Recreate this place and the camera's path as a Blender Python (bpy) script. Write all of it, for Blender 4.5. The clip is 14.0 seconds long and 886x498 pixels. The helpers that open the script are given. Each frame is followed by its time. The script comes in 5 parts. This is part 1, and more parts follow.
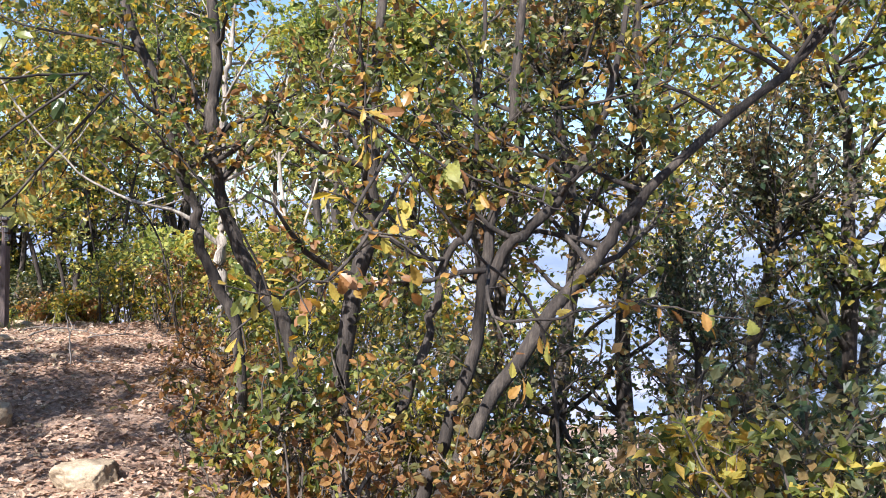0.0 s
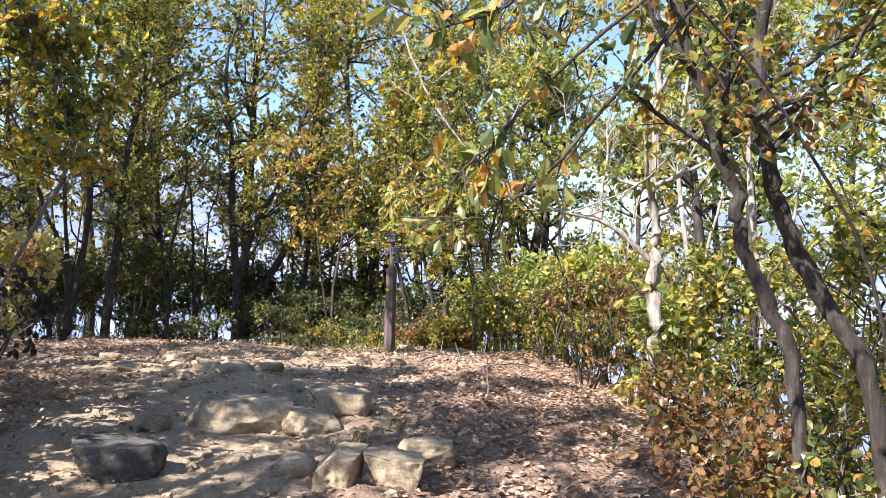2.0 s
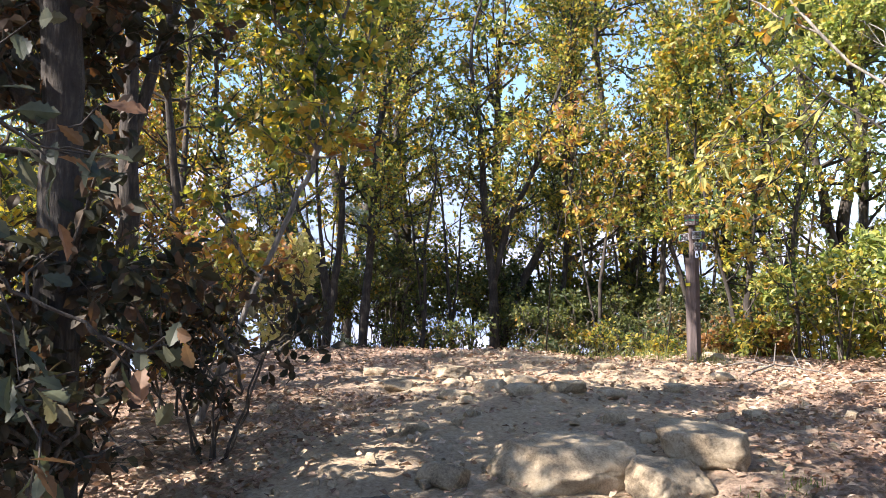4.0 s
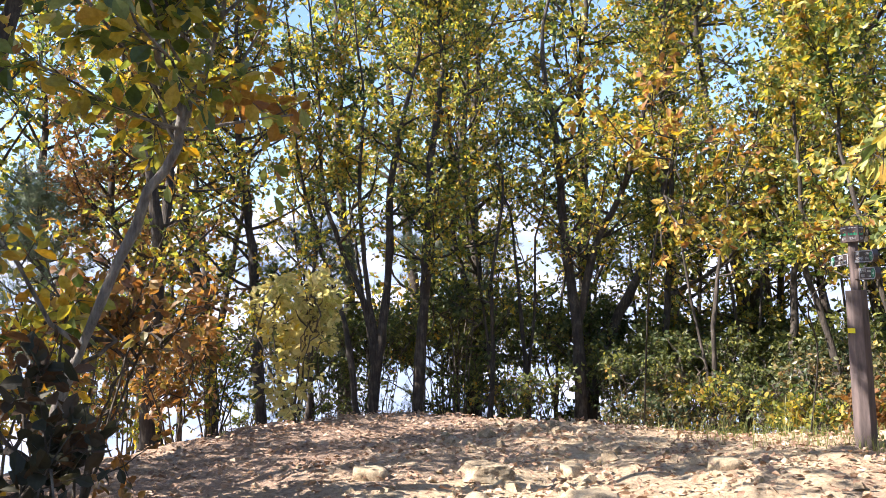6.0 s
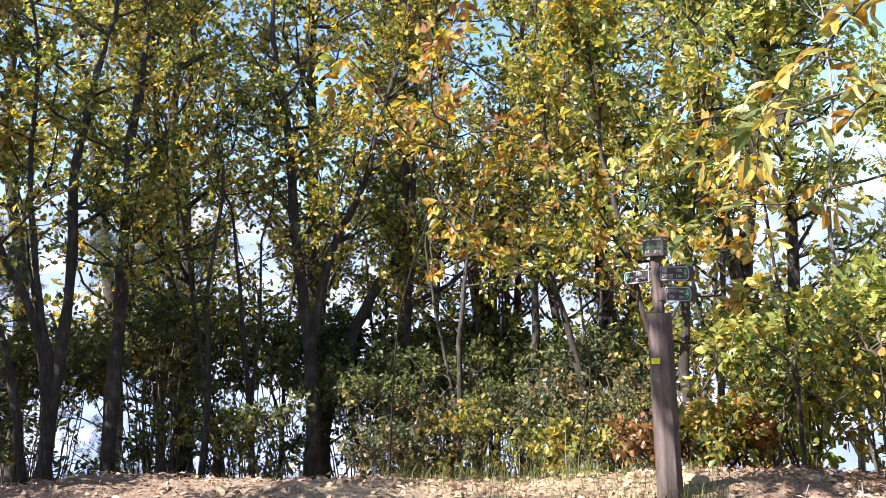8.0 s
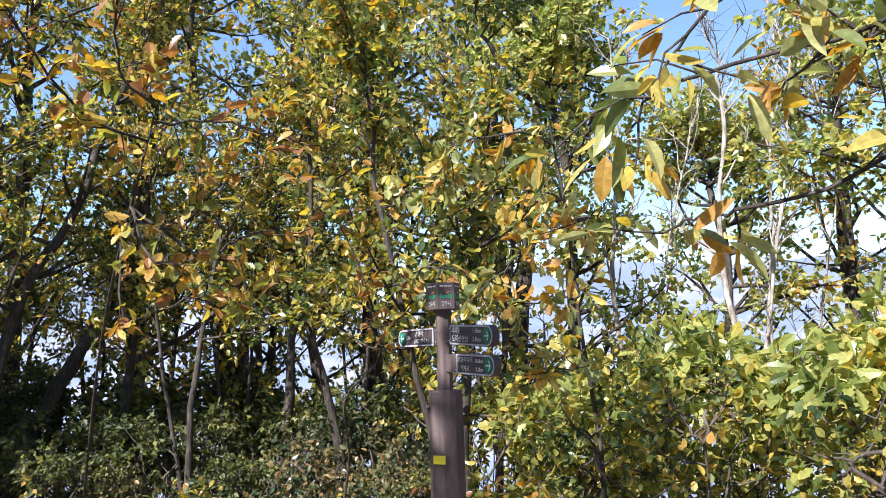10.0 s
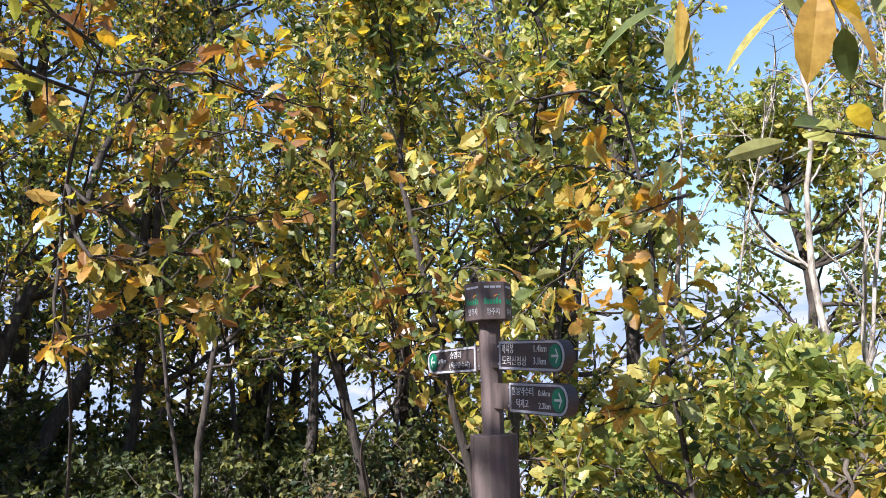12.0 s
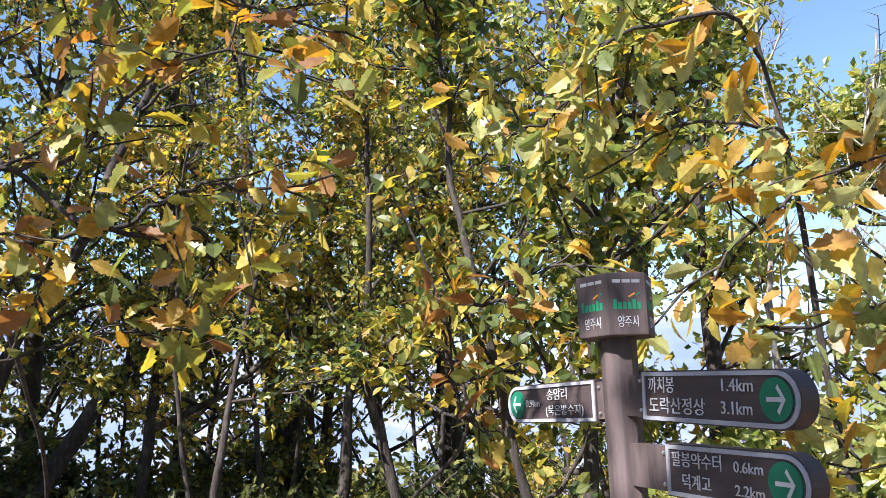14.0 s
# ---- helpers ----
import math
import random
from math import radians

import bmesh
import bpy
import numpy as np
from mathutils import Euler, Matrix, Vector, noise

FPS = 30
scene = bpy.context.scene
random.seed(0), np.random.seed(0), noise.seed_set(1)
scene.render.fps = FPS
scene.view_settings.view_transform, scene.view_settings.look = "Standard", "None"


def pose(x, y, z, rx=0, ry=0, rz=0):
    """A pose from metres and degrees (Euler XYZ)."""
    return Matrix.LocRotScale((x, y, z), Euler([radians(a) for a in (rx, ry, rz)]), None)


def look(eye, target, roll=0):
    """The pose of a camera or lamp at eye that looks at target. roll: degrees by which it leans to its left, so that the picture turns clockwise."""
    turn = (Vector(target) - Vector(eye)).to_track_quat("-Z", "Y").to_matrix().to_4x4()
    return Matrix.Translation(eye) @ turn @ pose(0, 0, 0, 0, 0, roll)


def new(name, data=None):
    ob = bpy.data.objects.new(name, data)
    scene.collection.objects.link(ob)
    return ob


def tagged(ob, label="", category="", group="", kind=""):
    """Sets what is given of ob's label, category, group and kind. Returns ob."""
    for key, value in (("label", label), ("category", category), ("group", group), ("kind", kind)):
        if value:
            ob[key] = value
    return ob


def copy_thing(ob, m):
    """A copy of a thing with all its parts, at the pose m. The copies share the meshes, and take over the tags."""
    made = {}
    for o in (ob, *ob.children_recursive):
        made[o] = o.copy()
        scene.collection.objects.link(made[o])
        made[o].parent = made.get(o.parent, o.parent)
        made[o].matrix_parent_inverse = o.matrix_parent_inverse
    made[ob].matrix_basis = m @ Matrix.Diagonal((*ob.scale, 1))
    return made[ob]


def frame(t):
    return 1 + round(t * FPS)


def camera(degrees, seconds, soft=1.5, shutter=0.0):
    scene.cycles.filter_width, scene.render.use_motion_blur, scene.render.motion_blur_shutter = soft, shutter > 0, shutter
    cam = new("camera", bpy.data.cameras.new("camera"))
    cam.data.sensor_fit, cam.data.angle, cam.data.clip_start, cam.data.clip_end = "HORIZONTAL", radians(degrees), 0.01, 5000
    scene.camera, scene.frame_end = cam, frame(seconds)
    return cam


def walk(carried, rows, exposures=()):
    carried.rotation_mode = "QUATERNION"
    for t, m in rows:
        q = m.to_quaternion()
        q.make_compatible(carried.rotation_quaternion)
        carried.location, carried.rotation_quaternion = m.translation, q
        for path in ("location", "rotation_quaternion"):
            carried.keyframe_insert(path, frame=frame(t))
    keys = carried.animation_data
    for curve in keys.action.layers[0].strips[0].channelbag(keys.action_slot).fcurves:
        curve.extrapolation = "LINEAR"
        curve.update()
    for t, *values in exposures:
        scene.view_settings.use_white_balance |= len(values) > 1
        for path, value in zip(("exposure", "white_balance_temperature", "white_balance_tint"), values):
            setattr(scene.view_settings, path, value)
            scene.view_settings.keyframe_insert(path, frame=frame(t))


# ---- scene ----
# ---------------------------------------------------------------- camera
cam = camera(58.60, 14.0, soft=0.8)
PATH = [
    (0, (2.211, -15.511, 1.341), -20.95, 0.65, 0.93),
    (0.5, (1.880, -15.062, 1.267), -11.84, 1.53, 1.71),
    (1, (1.581, -14.541, 1.180), -5.48, 2.05, 2.46),
    (1.5, (1.357, -14.010, 1.158), -1.72, 2.94, 2.25),
    (2, (1.076, -13.504, 1.128), 0.89, 2.79, 1.71),
    (2.5, (0.815, -13.038, 1.108), 4.99, 2.31, 0.85),
    (3, (0.550, -12.563, 1.106), 11.81, 1.89, 0.23),
    (3.5, (0.242, -12.071, 1.109), 16.45, 1.03, -0.71),
    (3.7, (0.135, -11.843, 1.077), 17.02, 1.63, -0.53),
    (5.8, (-0.276, -8.432, 1.196), 23.76, 5.01, -1.37),
    (6, (-0.366, -8.231, 1.229), 24.97, 5.22, -1.26),
    (6.5, (-0.714, -7.755, 1.324), 25.76, 5.46, -1.02),
    (7, (-1.114, -7.308, 1.408), 21.19, 5.30, -1.31),
    (7.5, (-1.140, -6.863, 1.440), 15.08, 5.76, -1.77),
    (8, (-1.180, -6.339, 1.493), 4.51, 4.66, -2.33),
    (8.5, (-1.158, -5.809, 1.543), -4.17, 5.29, -2.18),
    (9, (-1.111, -5.278, 1.584), -8.84, 6.99, -2.26),
    (9.2, (-1.085, -5.088, 1.595), -10.14, 6.67, -2.39),
    (11.3, (-0.747, -3.572, 1.643), -13.00, 9.56, -1.60),
    (11.5, (-0.742, -3.499, 1.645), -11.69, 9.01, -1.47),
    (12, (-0.704, -3.114, 1.622), -9.57, 9.83, -1.77),
    (12.5, (-0.662, -2.778, 1.594), -6.74, 10.52, -2.10),
    (13, (-0.656, -2.445, 1.633), -4.71, 11.27, -0.78),
    (13.5, (-0.674, -2.156, 1.656), -4.86, 11.71, -0.68),
    (14, (-0.656, -1.880, 1.692), -6.95, 12.14, -1.51),
]
walk(cam, [(t, pose(*eye, 90 + pitch, 0, yaw) @ pose(0, 0, 0, 0, 0, roll)) for t, eye, yaw, pitch, roll in PATH], exposures=[(0, 1.42, 6000, 13), (2, 1.62, 6150, 13), (6.5, 1.92, 6500, 13), (7.5, 1.85, 6400, 12), (9, 1.58, 6000, 13), (12.5, 1.4, 5950, 15), (14, 1.56, 5950, 15)])

# ---------------------------------------------------------------- light
SUN_TO = Vector((-0.6, -0.54, 0.72)).normalized()
world = bpy.data.worlds.new("world")
scene.world = world
world.use_nodes = True
wn = world.node_tree.nodes
sky = wn.new("ShaderNodeTexSky")
sky.sky_type = 'NISHITA'
sky.sun_disc = False
sky.sun_elevation = math.asin(SUN_TO.z)
sky.sun_rotation = math.atan2(SUN_TO.x, SUN_TO.y)
sky.air_density, sky.dust_density, sky.ozone_density = 1.0, 0.3, 2.2
wn["Background"].inputs["Strength"].default_value = 0.092
world.node_tree.links.new(sky.outputs["Color"], wn["Background"].inputs["Color"])
sun_data = bpy.data.lights.new("sun", 'SUN')
sun_data.energy, sun_data.angle, sun_data.color = 5.0, radians(0.53), (1.0, 0.94, 0.85)
sun = new("sun", sun_data)
sun.matrix_world = look(SUN_TO * 60, (0, 0, 0))


# ---------------------------------------------------------------- materials
def material(name):
    m = bpy.data.materials.new(name)
    m.use_nodes = True
    return m, m.node_tree.nodes, m.node_tree.links, m.node_tree.nodes["Principled BSDF"]


def noise_node(n, l, scale, detail=4.0, rough=0.6, vec=None, stretch=None):
    t = n.new("ShaderNodeTexNoise")
    t.inputs["Scale"].default_value, t.inputs["Detail"].default_value, t.inputs["Roughness"].default_value = scale, detail, rough
    if vec:
        if stretch:
            mp = n.new("ShaderNodeMapping")
            mp.inputs["Scale"].default_value = stretch
            l.new(vec, mp.inputs["Vector"])
            vec = mp.outputs["Vector"]
        l.new(vec, t.inputs["Vector"])
    return t


def ramp(n, l, fac, stops):
    r = n.new("ShaderNodeValToRGB")
    e = r.color_ramp.elements
    while len(e) < len(stops):
        e.new(0.5)
    for k, (p, c) in enumerate(stops):
        e[k].position, e[k].color = p, (*c, 1)
    l.new(fac, r.inputs["Fac"])
    return r


def leaf_material(name, stops, through_light=0.45, rough=0.36, single=False):
    m, n, l, b = material(name)
    geo, tex = n.new("ShaderNodeNewGeometry"), n.new("ShaderNodeTexCoord")
    cl = noise_node(n, l, 1.1, 2.0, 0.5, geo.outputs["Position"])
    mix = n.new("ShaderNodeMath")
    mix.operation = 'MULTIPLY_ADD'
    l.new(cl.outputs["Fac"], mix.inputs[0])
    mix.inputs[1].default_value = 1.1
    sub = n.new("ShaderNodeMath")
    sub.operation = 'MULTIPLY_ADD'
    if single:
        l.new(n.new("ShaderNodeObjectInfo").outputs["Random"], sub.inputs[0])
    else:
        l.new(geo.outputs["Random Per Island"], sub.inputs[0])
    sub.inputs[1].default_value, sub.inputs[2].default_value = 0.7 if not single else 0.95, -0.4
    l.new(sub.outputs[0], mix.inputs[2])
    r = ramp(n, l, mix.outputs[0], stops)
    fine = noise_node(n, l, 45.0, 3.0, 0.6, geo.outputs["Position"])
    fr = ramp(n, l, fine.outputs["Fac"], [(0.3, (0.72, 0.68, 0.6)), (0.65, (1.05, 1.05, 1.05))])
    mul = n.new("ShaderNodeMix")
    mul.data_type, mul.blend_type = 'RGBA', 'MULTIPLY'
    mul.inputs[0].default_value = 1.0
    l.new(r.outputs[0], mul.inputs[6])
    l.new(fr.outputs[0], mul.inputs[7])
    l.new(mul.outputs[2], b.inputs["Base Color"])
    b.inputs["Roughness"].default_value = rough
    tr = n.new("ShaderNodeBsdfTranslucent")
    hue = n.new("ShaderNodeHueSaturation")
    hue.inputs["Saturation"].default_value, hue.inputs["Value"].default_value = 1.15, 1.5
    l.new(mul.outputs[2], hue.inputs["Color"])
    l.new(hue.outputs[0], tr.inputs["Color"])
    ms = n.new("ShaderNodeMixShader")
    ms.inputs[0].default_value = through_light
    l.new(b.outputs[0], ms.inputs[1])
    l.new(tr.outputs[0], ms.inputs[2])
    l.new(ms.outputs[0], n["Material Output"].inputs["Surface"])
    return m


DARK_G, GREEN, LIME, YELLOW = (0.038, 0.068, 0.03), (0.08, 0.115, 0.035), (0.25, 0.265, 0.066), (0.5, 0.4, 0.09)
ORANGE, RUST, BROWN = (0.45, 0.255, 0.07), (0.28, 0.14, 0.06), (0.17, 0.105, 0.06)
LEAF_GREEN = leaf_material("leaf_green", [(0.0, DARK_G), (0.3, GREEN), (0.52, LIME), (0.78, YELLOW), (0.94, ORANGE)], 0.5)
LEAF_MIXED = leaf_material("leaf_mixed", [(0.0, DARK_G), (0.26, GREEN), (0.46, LIME), (0.68, YELLOW), (0.86, ORANGE), (1.0, RUST)], 0.5)
LEAF_YELLOW = leaf_material("leaf_yellow", [(0.0, GREEN), (0.26, (0.17, 0.22, 0.06)), (0.46, (0.31, 0.35, 0.1)), (0.7, (0.47, 0.45, 0.15)), (0.88, YELLOW), (1.0, ORANGE)], 0.5)
LEAF_RUST = leaf_material("leaf_rust", [(0.0, (0.07, 0.09, 0.035)), (0.22, (0.16, 0.13, 0.05)), (0.42, (0.33, 0.19, 0.07)), (0.68, RUST), (1.0, BROWN)])
LEAF_PALE = leaf_material("leaf_pale_yellow", [(0.0, LIME), (0.35, (0.5, 0.47, 0.2)), (0.8, (0.64, 0.57, 0.3)), (1.0, YELLOW)], 0.5)
# undergrowth green with the stand's shade mixed into the colour
LEAF_SHADE_GREEN = leaf_material("leaf_shade_green", [(0.0, (0.035, 0.055, 0.025)), (0.3, (0.065, 0.09, 0.035)), (0.55, (0.11, 0.13, 0.045)), (0.74, (0.19, 0.195, 0.065)), (0.88, LIME), (1.0, ORANGE)], 0.45, 0.5)
LEAF_DRY = leaf_material("leaf_dry", [(0.0, (0.14, 0.08, 0.052)), (0.35, (0.31, 0.19, 0.13)), (0.7, (0.48, 0.335, 0.24)), (1.0, (0.62, 0.49, 0.38))], 0.15, 0.7)
# withered brown, darkened so the palette itself carries the deep shade
LEAF_SHADE_DARK = leaf_material("leaf_withered_shade_dark", [(0.0, (0.018, 0.022, 0.012)), (0.45, (0.04, 0.038, 0.02)), (0.75, (0.08, 0.045, 0.025)), (1.0, (0.17, 0.085, 0.042))], 0.3, 0.65)
LEAF_AUTUMN = leaf_material("leaf_autumn", [(0.0, DARK_G), (0.27, GREEN), (0.43, (0.15, 0.16, 0.06)), (0.58, LIME), (0.72, ORANGE), (0.82, RUST), (1.0, BROWN)], 0.45)
NEEDLE = leaf_material("pine_needle", [(0.0, (0.05, 0.085, 0.055)), (0.6, (0.1, 0.14, 0.09)), (1.0, (0.17, 0.2, 0.13))], 0.3)
LEAF_OLIVE = leaf_material("leaf_olive", [(0.0, (0.03, 0.045, 0.028)), (0.25, DARK_G), (0.45, (0.1, 0.11, 0.055)), (0.65, (0.18, 0.16, 0.07)), (0.84, (0.26, 0.17, 0.07)), (1.0, BROWN)], 0.35)
ONE_MIXED = leaf_material("one_leaf_mixed", [(0.0, GREEN), (0.3, LIME), (0.55, YELLOW), (0.8, ORANGE), (1.0, RUST)], single=True)
ONE_YELLOW = leaf_material("one_leaf_yellow", [(0.0, GREEN), (0.3, (0.2, 0.24, 0.08)), (0.55, (0.42, 0.42, 0.17)), (0.8, YELLOW), (1.0, ORANGE)], single=True)
# grey-green, darkened: the shade on these leaves is part of the colour
ONE_SHADE_DARK = leaf_material("one_leaf_grey_green_shade", [(0.0, (0.03, 0.035, 0.02)), (0.4, (0.055, 0.065, 0.035)), (0.7, (0.09, 0.09, 0.055)), (1.0, (0.2, 0.1, 0.05))], 0.3, 0.55, single=True)
ONE_GREEN = leaf_material("one_leaf_green", [(0.0, DARK_G), (0.3, GREEN), (0.55, LIME), (0.82, (0.38, 0.38, 0.15)), (1.0, ORANGE)], single=True)
GRASS = leaf_material("grass_blade", [(0.0, (0.07, 0.1, 0.025)), (0.5, (0.17, 0.2, 0.06)), (1.0, (0.36, 0.31, 0.15))], 0.35, 0.6)


def bark_material(name, dark, mid, light, pale=0.62):
    m, n, l, b = material(name)
    geo = n.new("ShaderNodeNewGeometry")
    ridge = noise_node(n, l, 34.0, 6.0, 0.7, geo.outputs["Position"], (1, 1, 0.16))
    patch = noise_node(n, l, 5.0, 4.0, 0.6, geo.outputs["Position"])
    add = n.new("ShaderNodeMath")
    add.operation = 'MULTIPLY_ADD'
    add.inputs[1].default_value = 0.55
    l.new(ridge.outputs["Fac"], add.inputs[0])
    h = n.new("ShaderNodeMath")
    h.operation = 'MULTIPLY'
    h.inputs[1].default_value = 0.45
    l.new(patch.outputs["Fac"], h.inputs[0])
    l.new(h.outputs[0], add.inputs[2])
    r = ramp(n, l, add.outputs[0], [(0.36, dark), (0.5, mid), (pale, light)])
    l.new(r.outputs[0], b.inputs["Base Color"])
    b.inputs["Roughness"].default_value = 0.92
    bump = n.new("ShaderNodeBump")
    bump.inputs["Strength"].default_value, bump.inputs["Distance"].default_value = 0.9, 0.02
    l.new(ridge.outputs["Fac"], bump.inputs["Height"])
    l.new(bump.outputs[0], b.inputs["Normal"])
    return m


BARK = bark_material("oak_bark", (0.018, 0.014, 0.012), (0.042, 0.033, 0.027), (0.1, 0.081, 0.066))
PALE_BARK = bark_material("pale_bark", (0.1, 0.085, 0.07), (0.3, 0.26, 0.22), (0.5, 0.45, 0.38), 0.6)
GREY_BARK = bark_material("grey_bark", (0.06, 0.05, 0.043), (0.19, 0.165, 0.145), (0.33, 0.295, 0.26))
TWIG = bark_material("twig_bark", (0.03, 0.024, 0.02), (0.075, 0.06, 0.048), (0.17, 0.14, 0.11))


def ground_material():
    m, n, l, b = material("forest_ground")
    geo = n.new("ShaderNodeNewGeometry")
    sep = n.new("ShaderNodeSeparateXYZ")
    l.new(geo.outputs["Position"], sep.inputs[0])
    grain = noise_node(n, l, 26.0, 8.0, 0.75, geo.outputs["Position"])
    blot = noise_node(n, l, 1.6, 5.0, 0.65, geo.outputs["Position"])
    sand = ramp(n, l, grain.outputs["Fac"], [(0.28, (0.17, 0.115, 0.072)), (0.5, (0.42, 0.315, 0.205)), (0.72, (0.58, 0.465, 0.33))])
    litter = ramp(n, l, grain.outputs["Fac"], [(0.3, (0.1, 0.06, 0.042)), (0.5, (0.27, 0.18, 0.128)), (0.72, (0.46, 0.34, 0.255))])
    edge = n.new("ShaderNodeMath")
    edge.operation = 'MULTIPLY_ADD'
    edge.inputs[1].default_value, edge.inputs[2].default_value = 2.6, -1.0
    l.new(blot.outputs["Fac"], edge.inputs[0])
    bare = n.new("ShaderNodeMath")
    bare.operation = 'ADD'
    west = n.new("ShaderNodeMapRange")
    west.inputs["From Min"].default_value, west.inputs["From Max"].default_value = -2.4, -4.6
    west.inputs["To Min"].default_value, west.inputs["To Max"].default_value = 0.0, 1.0
    l.new(sep.outputs["X"], west.inputs["Value"])
    north = n.new("ShaderNodeMapRange")
    north.inputs["From Min"].default_value, north.inputs["From Max"].default_value = 1.6, 4.0
    l.new(sep.outputs["Y"], north.inputs["Value"])
    both = n.new("ShaderNodeMath")
    both.operation = 'ADD'
    l.new(west.outputs[0], both.inputs[0])
    l.new(north.outputs[0], both.inputs[1])
    more = n.new("ShaderNodeMath")
    more.operation = 'ADD'
    l.new(edge.outputs[0], more.inputs[0])
    l.new(both.outputs[0], more.inputs[1])
    l.new(more.outputs[0], bare.inputs[0])
    side = n.new("ShaderNodeMapRange")
    side.inputs["From Min"].default_value, side.inputs["From Max"].default_value = -0.6, 1.0
    side.inputs["To Min"].default_value, side.inputs["To Max"].default_value = -0.25, 0.75
    l.new(sep.outputs["X"], side.inputs["Value"])
    l.new(side.outputs[0], bare.inputs[1])
    bare.use_clamp = True
    mix = n.new("ShaderNodeMix")
    mix.data_type = 'RGBA'
    l.new(bare.outputs[0], mix.inputs[0])
    l.new(sand.outputs[0], mix.inputs[6])
    l.new(litter.outputs[0], mix.inputs[7])
    l.new(mix.outputs[2], b.inputs["Base Color"])
    b.inputs["Roughness"].default_value = 0.95
    bump = n.new("ShaderNodeBump")
    bump.inputs["Strength"].default_value, bump.inputs["Distance"].default_value = 1.0, 0.03
    l.new(grain.outputs["Fac"], bump.inputs["Height"])
    l.new(bump.outputs[0], b.inputs["Normal"])
    return m


def rock_material(name, dark, mid, light):
    m, n, l, b = material(name)
    geo = n.new("ShaderNodeNewGeometry")
    big = noise_node(n, l, 4.5, 5.0, 0.65, geo.outputs["Position"])
    fine = noise_node(n, l, 60.0, 6.0, 0.7, geo.outputs["Position"])
    add = n.new("ShaderNodeMath")
    add.operation = 'MULTIPLY_ADD'
    add.inputs[1].default_value = 0.4
    l.new(fine.outputs["Fac"], add.inputs[0])
    h = n.new("ShaderNodeMath")
    h.operation = 'MULTIPLY'
    h.inputs[1].default_value = 0.6
    l.new(big.outputs["Fac"], h.inputs[0])
    l.new(h.outputs[0], add.inputs[2])
    r = ramp(n, l, add.outputs[0], [(0.36, dark), (0.5, mid), (0.64, light)])
    l.new(r.outputs[0], b.inputs["Base Color"])
    b.inputs["Roughness"].default_value = 0.9
    bump = n.new("ShaderNodeBump")
    bump.inputs["Strength"].default_value, bump.inputs["Distance"].default_value = 0.8, 0.02
    l.new(add.outputs[0], bump.inputs["Height"])
    l.new(bump.outputs[0], b.inputs["Normal"])
    return m


GROUND = ground_material()
ROCK = rock_material("tan_rock", (0.11, 0.08, 0.052), (0.32, 0.245, 0.16), (0.52, 0.42, 0.295))
# darker than ROCK: shade on the rock beside the path is in this colour
DARK_ROCK = rock_material("shade_grey_rock", (0.03, 0.027, 0.024), (0.075, 0.066, 0.056), (0.17, 0.15, 0.125))


def plain(name, color, rough=0.6, wear=0.25, scale=18.0, streak=(1, 1, 1), metal=0.0):
    m, n, l, b = material(name)
    geo = n.new("ShaderNodeNewGeometry")
    t = noise_node(n, l, scale, 6.0, 0.65, geo.outputs["Position"], streak)
    r = ramp(n, l, t.outputs["Fac"], [(0.3, tuple(c * (1 - wear) for c in color)), (0.7, tuple(min(1, c * (1 + wear)) for c in color))])
    l.new(r.outputs[0], b.inputs["Base Color"])
    b.inputs["Roughness"].default_value, b.inputs["Metallic"].default_value = rough, metal
    bump = n.new("ShaderNodeBump")
    bump.inputs["Strength"].default_value, bump.inputs["Distance"].default_value = 0.35, 0.004
    l.new(t.outputs["Fac"], bump.inputs["Height"])
    l.new(bump.outputs[0], b.inputs["Normal"])
    return m


POST_WOOD = plain("weathered_brown_post", (0.085, 0.062, 0.058), 0.75, 0.55, 22.0, (1, 1, 0.15))
BOARD_BROWN = plain("dark_brown_board", (0.058, 0.043, 0.043), 0.55, 0.25, 14.0, (0.3, 0.3, 4))
RIM_WHITE = plain("pale_grey_rim", (0.36, 0.36, 0.39), 0.5, 0.2)
DISC_GREEN = plain("sign_green", (0.008, 0.15, 0.08), 0.5, 0.12)
LETTER_WHITE = plain("letter_white", (0.5, 0.5, 0.5), 0.6, 0.08)
LETTER_GREEN = plain("letter_green", (0.015, 0.26, 0.12), 0.6, 0.08)
STICKER = plain("yellow_tape", (0.8, 0.68, 0.02), 0.5, 0.1)
SCREW = plain("steel_screw", (0.55, 0.55, 0.55), 0.35, 0.1, 18.0, (1, 1, 1), 0.9)
ORANGE_PAINT = plain("letter_orange", (0.75, 0.3, 0.04), 0.6, 0.08)


# ---------------------------------------------------------------- mesh helpers
class Acc:
    def __init__(self):
        self.v, self.f, self.n = [], [], 0

    def add(self, v, f):
        self.v.append(np.asarray(v, float))
        self.f.append(np.asarray(f, int) + self.n)
        self.n += len(v)

    def mesh(self, name, mat, smooth=True):
        return raw_mesh(name, np.concatenate(self.v), np.concatenate(self.f), mat, smooth)


def raw_mesh(name, v, f, mat, smooth=False):
    me = bpy.data.meshes.new(name)
    k = f.shape[1]
    me.vertices.add(len(v))
    me.vertices.foreach_set("co", np.ascontiguousarray(v, dtype=np.float32).ravel())
    me.loops.add(f.size)
    me.loops.foreach_set("vertex_index", np.ascontiguousarray(f, dtype=np.int32).ravel())
    me.polygons.add(len(f))
    me.polygons.foreach_set("loop_start", np.arange(0, f.size, k, dtype=np.int32))
    me.polygons.foreach_set("use_smooth", np.full(len(f), smooth))
    me.update(calc_edges=True)
    me.materials.append(mat)
    return me


